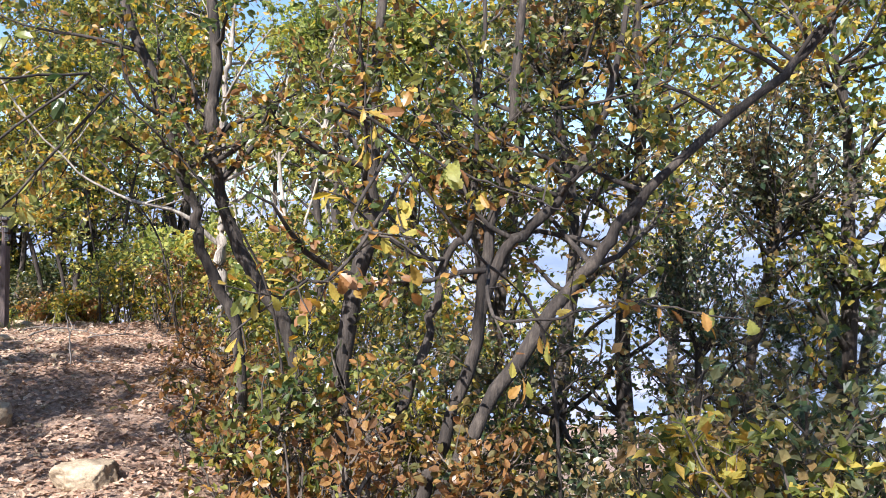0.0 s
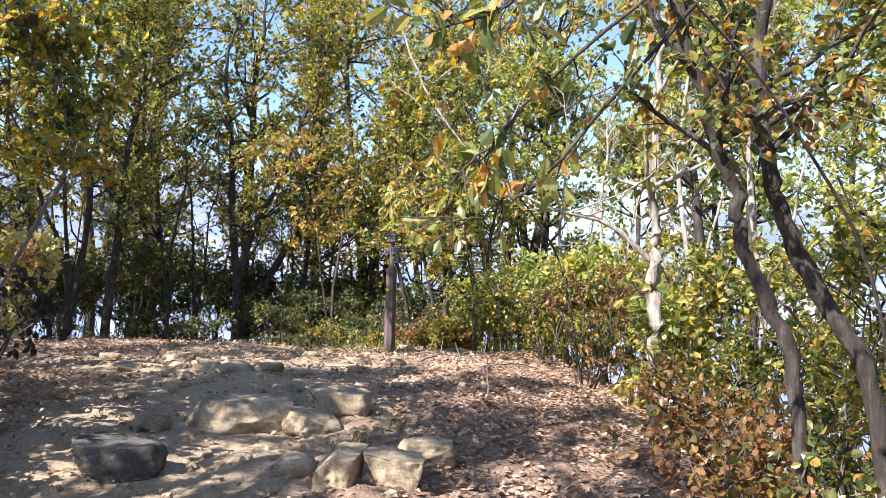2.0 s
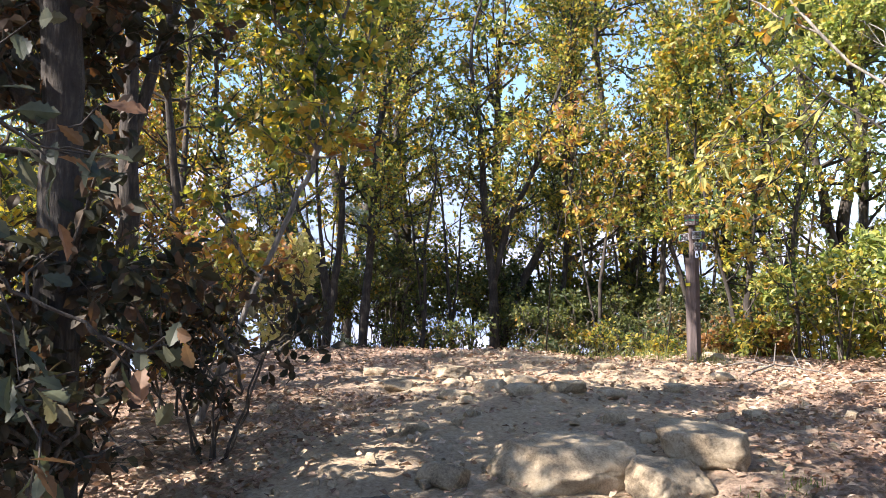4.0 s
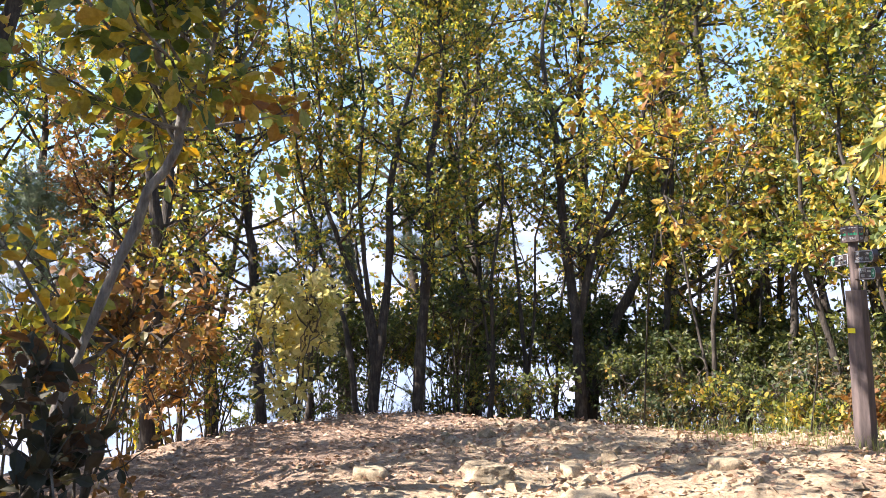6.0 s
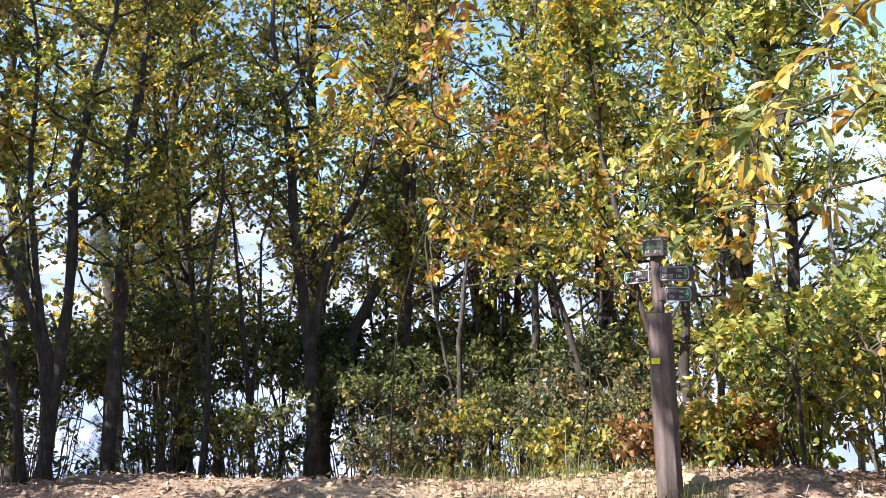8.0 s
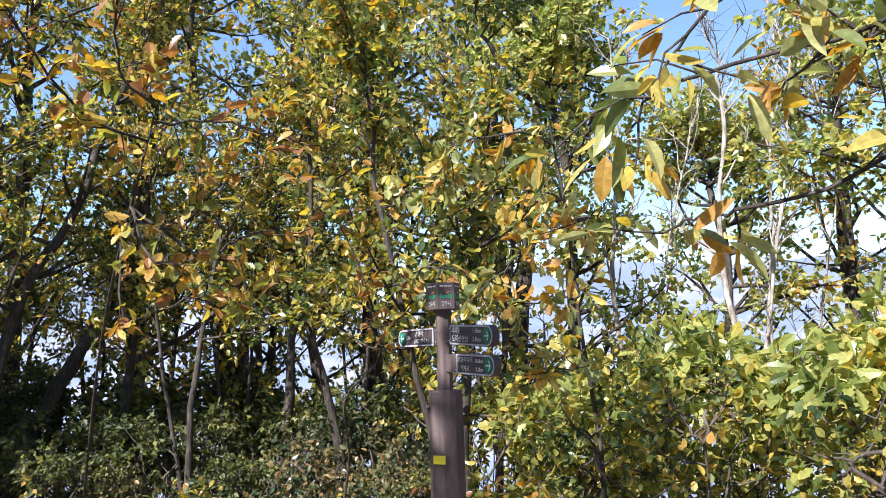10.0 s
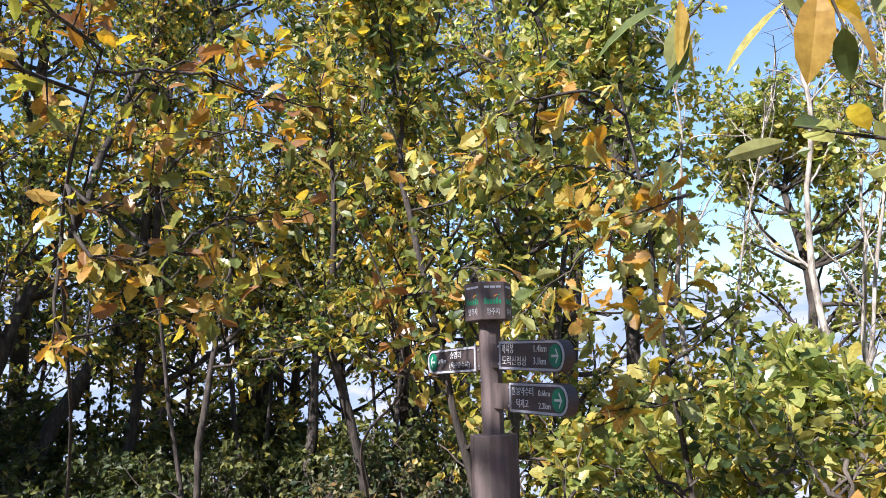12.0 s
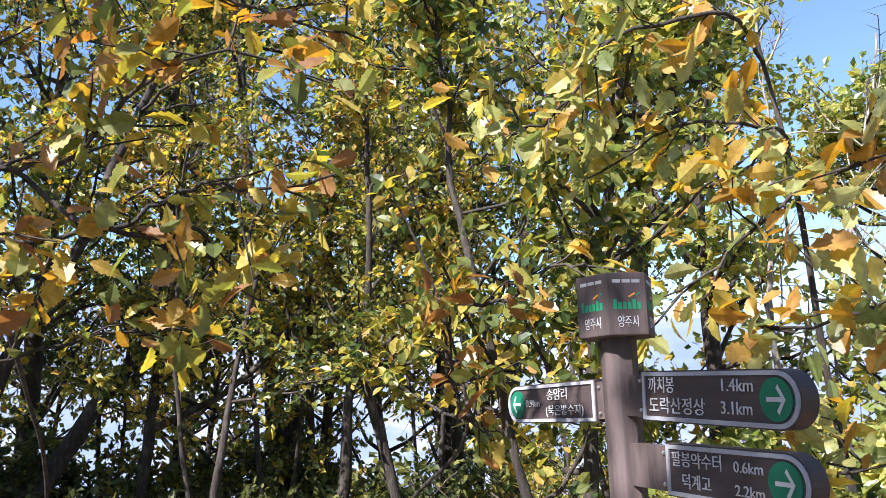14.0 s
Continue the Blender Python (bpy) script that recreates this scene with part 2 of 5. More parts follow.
def part(name, data, material, parent, label=""):
    """Links a bmesh or a mesh as one object under a thing or part."""
    if isinstance(data, bmesh.types.BMesh):
        me = bpy.data.meshes.new(name)
        data.to_mesh(me)
        data.free()
        me.materials.append(material)
    else:
        me = data
    ob = new(name, me)
    ob.parent = parent
    if label:
        tagged(ob, label)
    return ob


def unit(a):
    return a / np.maximum(np.linalg.norm(a, axis=-1, keepdims=True), 1e-9)


def smooth_line(pts, sub=4, jitter=0.0, rng=None):
    """Catmull-Rom through the points; rows may hold a radius as a fourth value."""
    p = np.asarray(pts, float)
    q = np.vstack([2 * p[0] - p[1], p, 2 * p[-1] - p[-2]])
    out = []
    for i in range(len(p) - 1):
        a, b, c, d = q[i:i + 4]
        for s in np.arange(sub) / sub:
            out.append(0.5 * (2 * b + (c - a) * s + (2 * a - 5 * b + 4 * c - d) * s * s + (3 * b - a - 3 * c + d) * s ** 3))
    out.append(p[-1])
    out = np.array(out)
    if jitter and rng is not None:
        out[1:-1, :3] += rng.normal(0, jitter, (len(out) - 2, 3))
    return out


def tube(acc, pts, rad, sides):
    p, r = np.asarray(pts, float), np.asarray(rad, float)
    t = unit(np.gradient(p, axis=0))
    ref = np.array([0.0, 0.0, 1.0]) if abs(t[0, 2]) < 0.9 else np.array([1.0, 0.0, 0.0])
    a = unit(np.cross(t, ref))
    b = np.cross(t, a)
    ang = np.arange(sides) * 2 * np.pi / sides
    ring = p[:, None] + r[:, None, None] * (np.cos(ang)[None, :, None] * a[:, None] + np.sin(ang)[None, :, None] * b[:, None])
    k = len(p)
    i, j = np.meshgrid(np.arange(k - 1), np.arange(sides), indexing="ij")
    jn = (j + 1) % sides
    f = np.stack([i * sides + j, i * sides + jn, (i + 1) * sides + jn, (i + 1) * sides + j], -1).reshape(-1, 4)
    acc.add(ring.reshape(-1, 3), f)


# leaf outlines: along, across, lift; triangles
DIAMOND = (np.array([[0, 0, 0], [0.42, 0.33, 0.07], [1, 0, -0.05], [0.48, -0.33, 0.07]]), np.array([[0, 2, 1], [0, 3, 2]]))


def outline_leaf(half, curl=0.1):
    """A leaf with a midrib fold from its half outline (along, across)."""
    v, f = [], []
    h = [(0.0, 0.0)] + list(half) + [(1.0, 0.0)]
    for sgn in (1, -1):
        base = len(v)
        for u, w in h:
            v.append((u, sgn * w, abs(w) * 0.28 - curl * u * u))
            v.append((u, 0, -curl * u * u))
        for k in range(len(h) - 1):
            a, b = base + 2 * k, base + 2 * k + 2
            f += [(a, a + 1, b + 1), (a, b + 1, b)] if sgn > 0 else [(a, b + 1, a + 1), (a, b, b + 1)]
    f = [x for x in f if len(set(tuple(np.round(v[i], 5)) for i in x)) == 3]
    v = np.array(v)
    keys, idx = {}, []
    for q in np.round(v, 5):
        idx.append(keys.setdefault(tuple(q), len(keys)))
    return np.array(list(keys)), np.array([[idx[i] for i in x] for x in f])


OAK_HALF = [(0.1, 0.045), (0.2, 0.1), (0.28, 0.17), (0.36, 0.135), (0.45, 0.235), (0.53, 0.18), (0.62, 0.285), (0.71, 0.215), (0.8, 0.24), (0.88, 0.15), (0.96, 0.09)]
OAK = [outline_leaf(OAK_HALF, curl) for curl in (0.05, 0.2, 0.42)]
OAK_MID = outline_leaf([(0.2, 0.1), (0.34, 0.2), (0.44, 0.155), (0.62, 0.285), (0.72, 0.21), (0.87, 0.17)], 0.18)
OAK_SIMPLE = outline_leaf([(0.35, 0.22), (0.6, 0.31), (0.84, 0.2)])
OAK_LOW = outline_leaf([(0.4, 0.3), (0.76, 0.25)])
CHESTNUT = [outline_leaf([(0.08, 0.06), (0.25, 0.15), (0.5, 0.19), (0.75, 0.15), (0.9, 0.07)], curl) for curl in (0.08, 0.22, 0.4)]


def needle_tuft(blades=9):
    """A brush of thin needles that spread from one point."""
    r, v, f = np.random.default_rng(8), [], []
    for k in range(blades):
        a = 2 * np.pi * k / blades
        tip = np.array([r.uniform(0.7, 1.0), 0.55 * np.cos(a), 0.55 * np.sin(a)])
        wide = 0.022 * np.array([0, -np.sin(a), np.cos(a)])
        v += [0.1 * tip - wide, 0.1 * tip + wide, tip]
        f.append((3 * k, 3 * k + 1, 3 * k + 2))
    return np.array(v), np.array(f)


def leaves_mesh(name, p, d, n, s, shape, mat):
    tv, tf = shape
    d = unit(d)
    side = unit(np.cross(n, d))
    up = np.cross(d, side)
    v = p[:, None] + s[:, None, None] * (tv[None, :, 0:1] * d[:, None] + tv[None, :, 1:2] * side[:, None] + tv[None, :, 2:3] * up[:, None])
    f = tf[None] + (np.arange(len(p)) * len(tv))[:, None, None]
    return raw_mesh(name, v.reshape(-1, 3), f.reshape(-1, 3), mat)


def twig_leaves(rng, a, b, count, droop=0.3):
    """Places, directions and normals of leaves on twigs from a to b (arrays)."""
    m = len(a)
    f = rng.uniform(0.2, 1.05, (m, count, 1))
    p = a[:, None] + (b - a)[:, None] * f + rng.normal(0, 0.02, (m, count, 3))
    d = unit(b - a)[:, None] * 0.55 + rng.normal(0, 0.6, (m, count, 3))
    d[..., 2] -= droop
    n = rng.normal(0, 0.62, (m, count, 3))
    n[..., 2] += 0.75
    return p.reshape(-1, 3), unit(d).reshape(-1, 3), unit(n).reshape(-1, 3)


# ---------------------------------------------------------------- ground
def hgt(x, y):
    """Height of the hilltop: a rise to a flat crest that falls off on three sides."""
    x, y = np.asarray(x, float), np.asarray(y, float)
    s = np.clip((y + 10.5) / 6.5, 0, 1)
    z = -0.5 + 0.5 * s * s * (3 - 2 * s)
    right = np.maximum(x - (2.15 + 0.25 * np.sin(y * 0.8)), 0)
    left = np.maximum(-5.9 + 0.3 * np.sin(y * 0.6) - x, 0)
    back = np.maximum(y - 0.35 - 0.12 * np.maximum(-x - 2, 0), 0)
    far = np.maximum(-24 - y, 0)
    d = np.sqrt((right * 1.25) ** 2 + (left * 0.85) ** 2 + (back * 0.8) ** 2 + (far * 0.5) ** 2)
    z = z - 42 * (1 - np.exp(-((d * d) / (d + 2.2)) * 0.52 / 42))
    near = np.exp(-d / 40)
    z = z + near * (0.05 * np.sin(x * 1.7 + 0.6 * y) * np.sin(y * 1.3 - 0.4 * x) + 0.025 * np.sin(4.1 * x + 1.3 * y) * np.sin(3.3 * y - 1.9 * x) + 0.012 * np.sin(9 * x + 3 * y) * np.sin(8 * y - 4 * x))
    bump = np.exp(-((x + 0.6) ** 2 / 3.2 + (y + 6.2) ** 2 / 1.0))
    return z + 0.05 * bump


def spaced(lo, hi, step, far):
    mid = list(np.arange(lo, hi, step))
    out, s, a = [], step, hi
    while a < far:
        out.append(a)
        s *= 1.16
        a += s
    neg, s, a = [], step, lo
    while a > -far:
        s *= 1.16
        a -= s
        neg.append(a)
    return np.array(neg[::-1] + mid + out + [far])


xs, ys = spaced(-7.0, 4.5, 0.07, 2500), spaced(-12.5, 4.5, 0.08, 2500)
gx, gy = np.meshgrid(xs, ys)
gz = hgt(gx, gy)
rough_rng = np.random.default_rng(5)
fine = (np.abs(gx) < 9) & (gy > -14) & (gy < 6)
lumps = np.array([[noise.fractal(Vector((px * 1.3, py * 1.3, 0.0)), 0.8, 2.0, 5) if -8 < px < 6 and -13 < py < 5 else 0.0 for px in xs] for py in ys])
gz += np.where(fine, rough_rng.normal(0, 0.006, gz.shape), 0) + 0.05 * np.abs(lumps) - 0.02
nx, ny = len(xs), len(ys)
ii, jj = np.meshgrid(np.arange(ny - 1), np.arange(nx - 1), indexing="ij")
gf = np.stack([ii * nx + jj, ii * nx + jj + 1, (ii + 1) * nx + jj + 1, (ii + 1) * nx + jj], -1).reshape(-1, 4)
ground = new("ground", raw_mesh("ground", np.stack([gx, gy, gz], -1).reshape(-1, 3), gf, GROUND, True))
tagged(ground, "dry sandy hilltop earth strewn with fallen leaves", "ground", kind="structure")


def hz(x, y):
    return float(hgt(x, y))


# distance below the hill: emissive ring with the haze put into its colour
m, n, l, b = material("painted_haze")
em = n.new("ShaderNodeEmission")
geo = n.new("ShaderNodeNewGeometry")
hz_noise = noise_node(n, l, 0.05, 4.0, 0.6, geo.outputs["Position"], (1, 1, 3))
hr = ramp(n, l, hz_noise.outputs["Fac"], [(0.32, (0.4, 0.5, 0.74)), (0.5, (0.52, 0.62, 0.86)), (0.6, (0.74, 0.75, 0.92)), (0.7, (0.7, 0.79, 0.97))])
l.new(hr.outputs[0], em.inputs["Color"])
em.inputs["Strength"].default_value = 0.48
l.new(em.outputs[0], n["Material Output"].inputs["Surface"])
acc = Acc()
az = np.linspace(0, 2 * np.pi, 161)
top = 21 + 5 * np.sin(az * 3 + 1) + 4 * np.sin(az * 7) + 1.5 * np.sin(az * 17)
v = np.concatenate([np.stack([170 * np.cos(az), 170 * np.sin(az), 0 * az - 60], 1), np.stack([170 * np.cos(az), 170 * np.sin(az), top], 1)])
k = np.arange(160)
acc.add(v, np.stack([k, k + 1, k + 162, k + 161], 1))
tagged(new("backdrop", acc.mesh("backdrop", m)), "glowing far backdrop with pale hills, valley and haze painted on", "backdrop", kind="structure")


# ---------------------------------------------------------------- trees
def limb_points(rng, start, direction, length, segs=5, lift=0.55, wobble=0.2):
    p, d, out = np.array(start, float), unit(np.array(direction, float)), [np.array(start, float)]
    for k in range(segs):
        d = unit(d + rng.normal(0, wobble, 3) + np.array([0, 0, lift / segs]))
        p = p + d * length / segs
        out.append(p.copy())
    return np.array(out)


def tree(name, label, stems, seed, bark=None, leaf=None, crown_from=1.6, top=6.5, reach=1.7, branches=16, twigs=9, per_twig=9,
         leaf_size=0.11, shape=None, droop=0.3, category="tree", kind="", bias=None, sides=8, bare=0.0, root=True, base=None):
    """Stems are rows of (x, y, z, radius). Limbs leave the upper stems, twigs leave the limbs, leaves sit on the twigs."""
    rng = np.random.default_rng(seed)
    bark, leaf, shape = bark or BARK, leaf or LEAF_MIXED, shape or DIAMOND
    x0, y0 = (base or stems[0][0])[:2]
    holder = new(name)
    holder.location = (x0, y0, hz(x0, y0))
    tagged(holder, label, category, group="shrubs of the hilltop" if category == "shrub" else "trees of the wood" if name.startswith("oak") else "bare pale trees" if name == "bare_tree" else "", kind=kind)
    off = np.array(holder.location)
    limbs, ta, tb = Acc(), [], []
    for num, stem in enumerate(stems):
        s = np.array(stem, float)
        if root and num == 0 or s[0, 2] < hz(s[0, 0], s[0, 1]) + 0.6 and root:
            g = hz(s[0, 0], s[0, 1])
            if s[0, 2] > g + 0.15:
                s = np.vstack([[s[0, 0] - 0.03, s[0, 1], g - 0.12, s[0, 3] * 1.3], s])
            else:
                s[0, 2] = g - 0.12
                s[0, 3] *= 1.25
        last, grow_dir = s[-1], unit(s[-1, :3] - s[-2, :3])
        if last[2] < top:
            gd = unit(grow_dir * 0.6 + np.array([rng.normal(0, 0.15), rng.normal(0, 0.15), 0.6]))
            more = []
            for q in (0.35, 0.7, 1.0):
                e = last[:3] + gd * (top - last[2]) * q + rng.normal(0, 0.08, 3)
                more.append([*e, max(last[3] * (1 - 0.75 * q), 0.012)])
            s = np.vstack([s, more])
        line = smooth_line(s, 4, 0.011, rng)
        trunk = Acc()
        tube(trunk, line[:, :3] - off, np.maximum(line[:, 3] * (1 + rng.normal(0, 0.09, len(line))), 0.008), sides)
        part("trunk" if num == 0 else "stem", trunk.mesh("trunk", bark), bark, holder)
        z = line[:, 2]
        lo = np.searchsorted(z, crown_from) if z.max() > crown_from else len(z) // 2
        lo = min(lo, len(z) - 3)
        count = max(3, int(branches / len(stems) + 0.5))
        for k in range(count):
            i = int(rng.integers(lo, len(line)))
            f = (i - lo) / max(1, len(line) - lo)
            ang = rng.uniform(0, 2 * np.pi)
            el = rng.uniform(-0.05, 0.6) + 0.4 * f
            d = np.array([np.cos(ang) * np.cos(el), np.sin(ang) * np.cos(el), np.sin(el)])
            if bias is not None:
                d = unit(d + np.array(bias))
            length = reach * rng.uniform(0.55, 1.1) * (1 - 0.4 * f)
            pts = limb_points(rng, line[i, :3], d, length)
            r0 = min(line[i, 3] * 0.55, 0.033)
            tube(limbs, pts - off, np.linspace(max(r0, 0.009), 0.005, len(pts)), 5)
            fine_line = smooth_line(pts, 3)
            for q in range(twigs):
                j = int(rng.integers(len(fine_line) // 5, len(fine_line)))
                td = unit(unit(fine_line[min(j + 1, len(fine_line) - 1)] - fine_line[max(j - 1, 0)]) * 0.6 + rng.normal(0, 0.6, 3) + np.array([0, 0, 0.1]))
                tl = rng.uniform(0.18, 0.5) * (0.6 + 0.4 * reach / 1.7)
                ta.append(fine_line[j])
                tb.append(fine_line[j] + td * tl)
    ta, tb = np.array(ta), np.array(tb)
    # twigs as thin three-sided spikes
    t = unit(tb - ta)
    a = unit(np.cross(t, [0.3, 0.5, 0.8]))
    b2 = np.cross(t, a)
    ring = np.stack([ta + 0.005 * a, ta - 0.003 * a + 0.0045 * b2, ta - 0.003 * a - 0.0045 * b2, tb], 1) - off
    base_i = np.arange(len(ta)) * 4
    tf = np.stack([np.stack([base_i, base_i + 1, base_i + 3, base_i + 3], 1), np.stack([base_i + 1, base_i + 2, base_i + 3, base_i + 3], 1), np.stack([base_i + 2, base_i, base_i + 3, base_i + 3], 1)], 1).reshape(-1, 4)
    tagged(part("branchwork", limbs.mesh("branchwork", bark), bark, holder), kind="stuff")
    tagged(part("twigwork", raw_mesh("twigwork", ring.reshape(-1, 3), tf[:, :3], TWIG), TWIG, holder), kind="stuff")
    if bare < 1:
        keep = rng.random(len(ta)) >= bare
        p, d, nn = twig_leaves(rng, ta[keep], tb[keep], per_twig, droop)
        crown = part("crown", leaves_mesh("crown", p - off, d, nn, leaf_size * rng.uniform(0.6, 1.25, len(p)), shape, leaf), leaf, holder)
        tagged(crown, kind="stuff")
    return holder


def st(*pts, r0=0.09, r1=0.04):
    """A stem's points with a radius that tapers from r0 to r1."""
    return [(*p, r0 + (r1 - r0) * k / max(1, len(pts) - 1)) for k, p in enumerate(pts)]


def place(ob, x, y, turn=0.0, size=1.0):
    c = copy_thing(ob, pose(x, y, hz(x, y), 0, 0, turn))
    c.scale = (size, size, size)
    return c


STAND = "young oak of the stand behind the crest, green to yellow leaves"
tree("oak_tree", "slender forked oak with dark bark and yellowing leaves", [
    st((-7.77, 4.47, -0.6), (-7.72, 4.49, 0.23), (-7.58, 4.55, 1.16), (-7.44, 4.6, 2.6), (-7.39, 4.62, 3.86), (-7.12, 4.72, 5.24), r0=0.119, r1=0.048),
    st((-7.72, 4.49, 0.3), (-7.88, 4.43, 1.55), (-8.32, 4.26, 2.71), (-8.59, 4.16, 3.79), r0=0.076, r1=0.040),
    st((-7.67, 4.51, 0.7), (-7.84, 4.45, 1.93), (-7.96, 4.4, 3.78), r0=0.068, r1=0.036),
    st((-8.03, 4.37, -0.6), (-8.24, 4.29, 1.18), (-8.68, 4.12, 2.72), (-9.04, 3.98, 4.3), r0=0.068, r1=0.032)],
    11, leaf=LEAF_MIXED, crown_from=2.0, top=9.0, branches=62, twigs=14, per_twig=11, leaf_size=0.092)
tree("oak_tree", "straight oak with a single dark trunk", [
    st((-7.12, 4.95, -0.66), (-7.0, 5.0, 0.95), (-6.91, 5.03, 2.11), (-6.86, 5.05, 3.09), (-6.77, 5.09, 4.28), r0=0.111, r1=0.072)],
    12, leaf=LEAF_GREEN, crown_from=2.0, top=9.0, branches=35, twigs=14, per_twig=11, leaf_size=0.092)
tree("oak_tree", "leaning oak with a dark trunk", [
    st((-6.42, 7.49, -0.82), (-6.77, 7.36, 0.96), (-7.16, 7.21, 2.43), (-7.3, 7.15, 3.23), r0=0.102, r1=0.056)],
    13, leaf=LEAF_GREEN, crown_from=2.0, top=8.6, branches=35, twigs=14, per_twig=11, leaf_size=0.092)
tree("oak_tree", "forked oak with two dark limbs and a broad yellow-green crown", [
    st((-4.52, 6.79, -0.4), (-4.52, 6.79, 1.06), (-4.67, 6.73, 2.4), (-4.76, 6.7, 4.18), (-4.83, 6.67, 5.24), r0=0.136, r1=0.056),
    st((-4.52, 6.79, 1.0), (-4.35, 6.86, 1.87), (-4.08, 6.96, 2.8), (-3.61, 7.14, 3.73), (-3.27, 7.28, 4.99), (-2.82, 7.45, 6.38), r0=0.093, r1=0.040)],
    14, leaf=LEAF_MIXED, crown_from=2.0, top=9.2, branches=70, twigs=14, per_twig=11, leaf_size=0.092, reach=1.9)
tree("oak_tree", "oak with a leaning dark trunk", [
    st((-4.5, 7.57, -0.5), (-4.04, 7.74, 1.03), (-3.5, 7.95, 2.09), (-3.06, 8.12, 2.95), r0=0.119, r1=0.072)],
    15, leaf=LEAF_GREEN, crown_from=2.0, top=8.6, branches=37, twigs=14, per_twig=11, leaf_size=0.092)
tree("oak_tree", "oak with one low limb reaching sideways", [
    st((-3.14, 7.95, -0.5), (-3.01, 8.0, 1.43), (-2.89, 8.04, 2.93), (-2.76, 8.09, 4.79), r0=0.093, r1=0.048),
    st((-3.0, 8.0, 1.64), (-2.08, 8.36, 2.15), (-1.5, 8.58, 2.79), (-1.1, 8.6, 3.6), r0=0.051, r1=0.024)],
    16, leaf=LEAF_MIXED, crown_from=2.0, top=8.6, branches=45, twigs=14, per_twig=11, leaf_size=0.092, root=True)
tree("oak_tree", STAND, [st((-0.87, 7.97, -0.8), (-0.72, 8.03, 0.97), (-0.6, 8.08, 2.28), r0=0.085, r1=0.056)], 17, leaf=LEAF_GREEN, crown_from=2.0, top=7.8, branches=32, twigs=14, per_twig=12, leaf_size=0.092)
tree("oak_tree", STAND, [st((-0.04, 6.48, 0.0), (-0.23, 6.41, 1.1), (-0.43, 6.33, 1.9), (-0.43, 6.34, 2.62), r0=0.064, r1=0.040)], 18, leaf=LEAF_GREEN, crown_from=2.0, top=7, branches=29, twigs=14, per_twig=12, leaf_size=0.092)
tree("oak_tree", STAND, [st((-8.92, 2.73, -0.5), (-9.01, 2.69, 1.58), (-9.06, 2.68, 2.28), (-9.19, 2.63, 3.52), (-9.32, 2.58, 4.78), (-9.33, 2.57, 6.07), r0=0.102, r1=0.040)], 19, leaf=LEAF_MIXED, top=8.6, branches=50, twigs=14, per_twig=12, leaf_size=0.092)
tree("oak_tree", STAND, [st((-9.69, 2.38, 0.0), (-9.87, 2.31, 1.6), (-10.13, 2.21, 3.0), (-10.23, 2.17, 3.89), (-10.24, 2.17, 4.79), r0=0.111, r1=0.048)], 20, leaf=LEAF_MIXED, top=8.6, branches=50, twigs=14, per_twig=12, leaf_size=0.092)
tree("oak_tree", STAND, [st((-9.7, 1.1, 0.0), (-10.01, 1.0, 1.45), (-10.29, 0.89, 2.64), (-10.41, 0.84, 3.28), r0=0.085, r1=0.048)], 21, leaf=LEAF_RUST, top=7.8, branches=50, twigs=14, per_twig=12, leaf_size=0.092)
tree("oak_tree", "bushy oak close behind the signpost, sunlit yellow-green crown", [
    st((0.9, 3.47, -0.1), (0.92, 3.47, 1.0), (1.06, 3.44, 2.39), (1.24, 3.42, 3.56), (1.39, 3.39, 4.57), r0=0.064, r1=0.032),
    st((0.8, 3.55, -0.1), (0.55, 3.6, 1.1), (0.3, 3.6, 2.3), (0.1, 3.7, 3.4), r0=0.043, r1=0.024)],
    22, leaf=LEAF_GREEN, crown_from=1.0, top=5.2, branches=46, twigs=13, per_twig=11, shape=OAK_LOW, leaf_size=0.105)

for k, (x, y, lean, leaf) in enumerate([(-8.6, 6.0, -0.5, LEAF_GREEN), (-6.0, 5.6, 0.4, LEAF_MIXED), (-5.4, 6.4, -0.3, LEAF_GREEN), (-2.2, 6.6, 0.5, LEAF_MIXED), (-1.5, 8.4, -0.4, LEAF_GREEN), (0.3, 8.2, 0.3, LEAF_MIXED), (-9.4, 4.6, 0.4, LEAF_MIXED), (-3.7, 9.0, -0.2, LEAF_GREEN), (-10.8, 2.8, -0.4, LEAF_RUST), (1.6, 5.0, 0.5, LEAF_YELLOW), (-5.8, 8.8, 0.5, LEAF_GREEN), (2.2, 7.6, -0.5, LEAF_GREEN)]):
    g = hz(x, y)
    tree("oak_pole", "thin dark oak pole among the stand, sparse leaves", [
        st((x, y, g), (x + 0.3 * lean, y + 0.1, g + 1.6), (x + 0.5 * lean, y, g + 3.2), (x + 1.1 * lean, y + 0.1, g + 5.0), r0=0.06, r1=0.025),
        st((x + 0.28 * lean, y + 0.1, g + 1.5), (x - 0.2 * lean, y + 0.2, g + 2.8), (x - 0.6 * lean, y + 0.1, g + 4.4), r0=0.035, r1=0.02)],
        300 + k, leaf=leaf, crown_from=1.4, top=g + 6.6, branches=20, twigs=11, per_twig=10, leaf_size=0.09, reach=1.4)

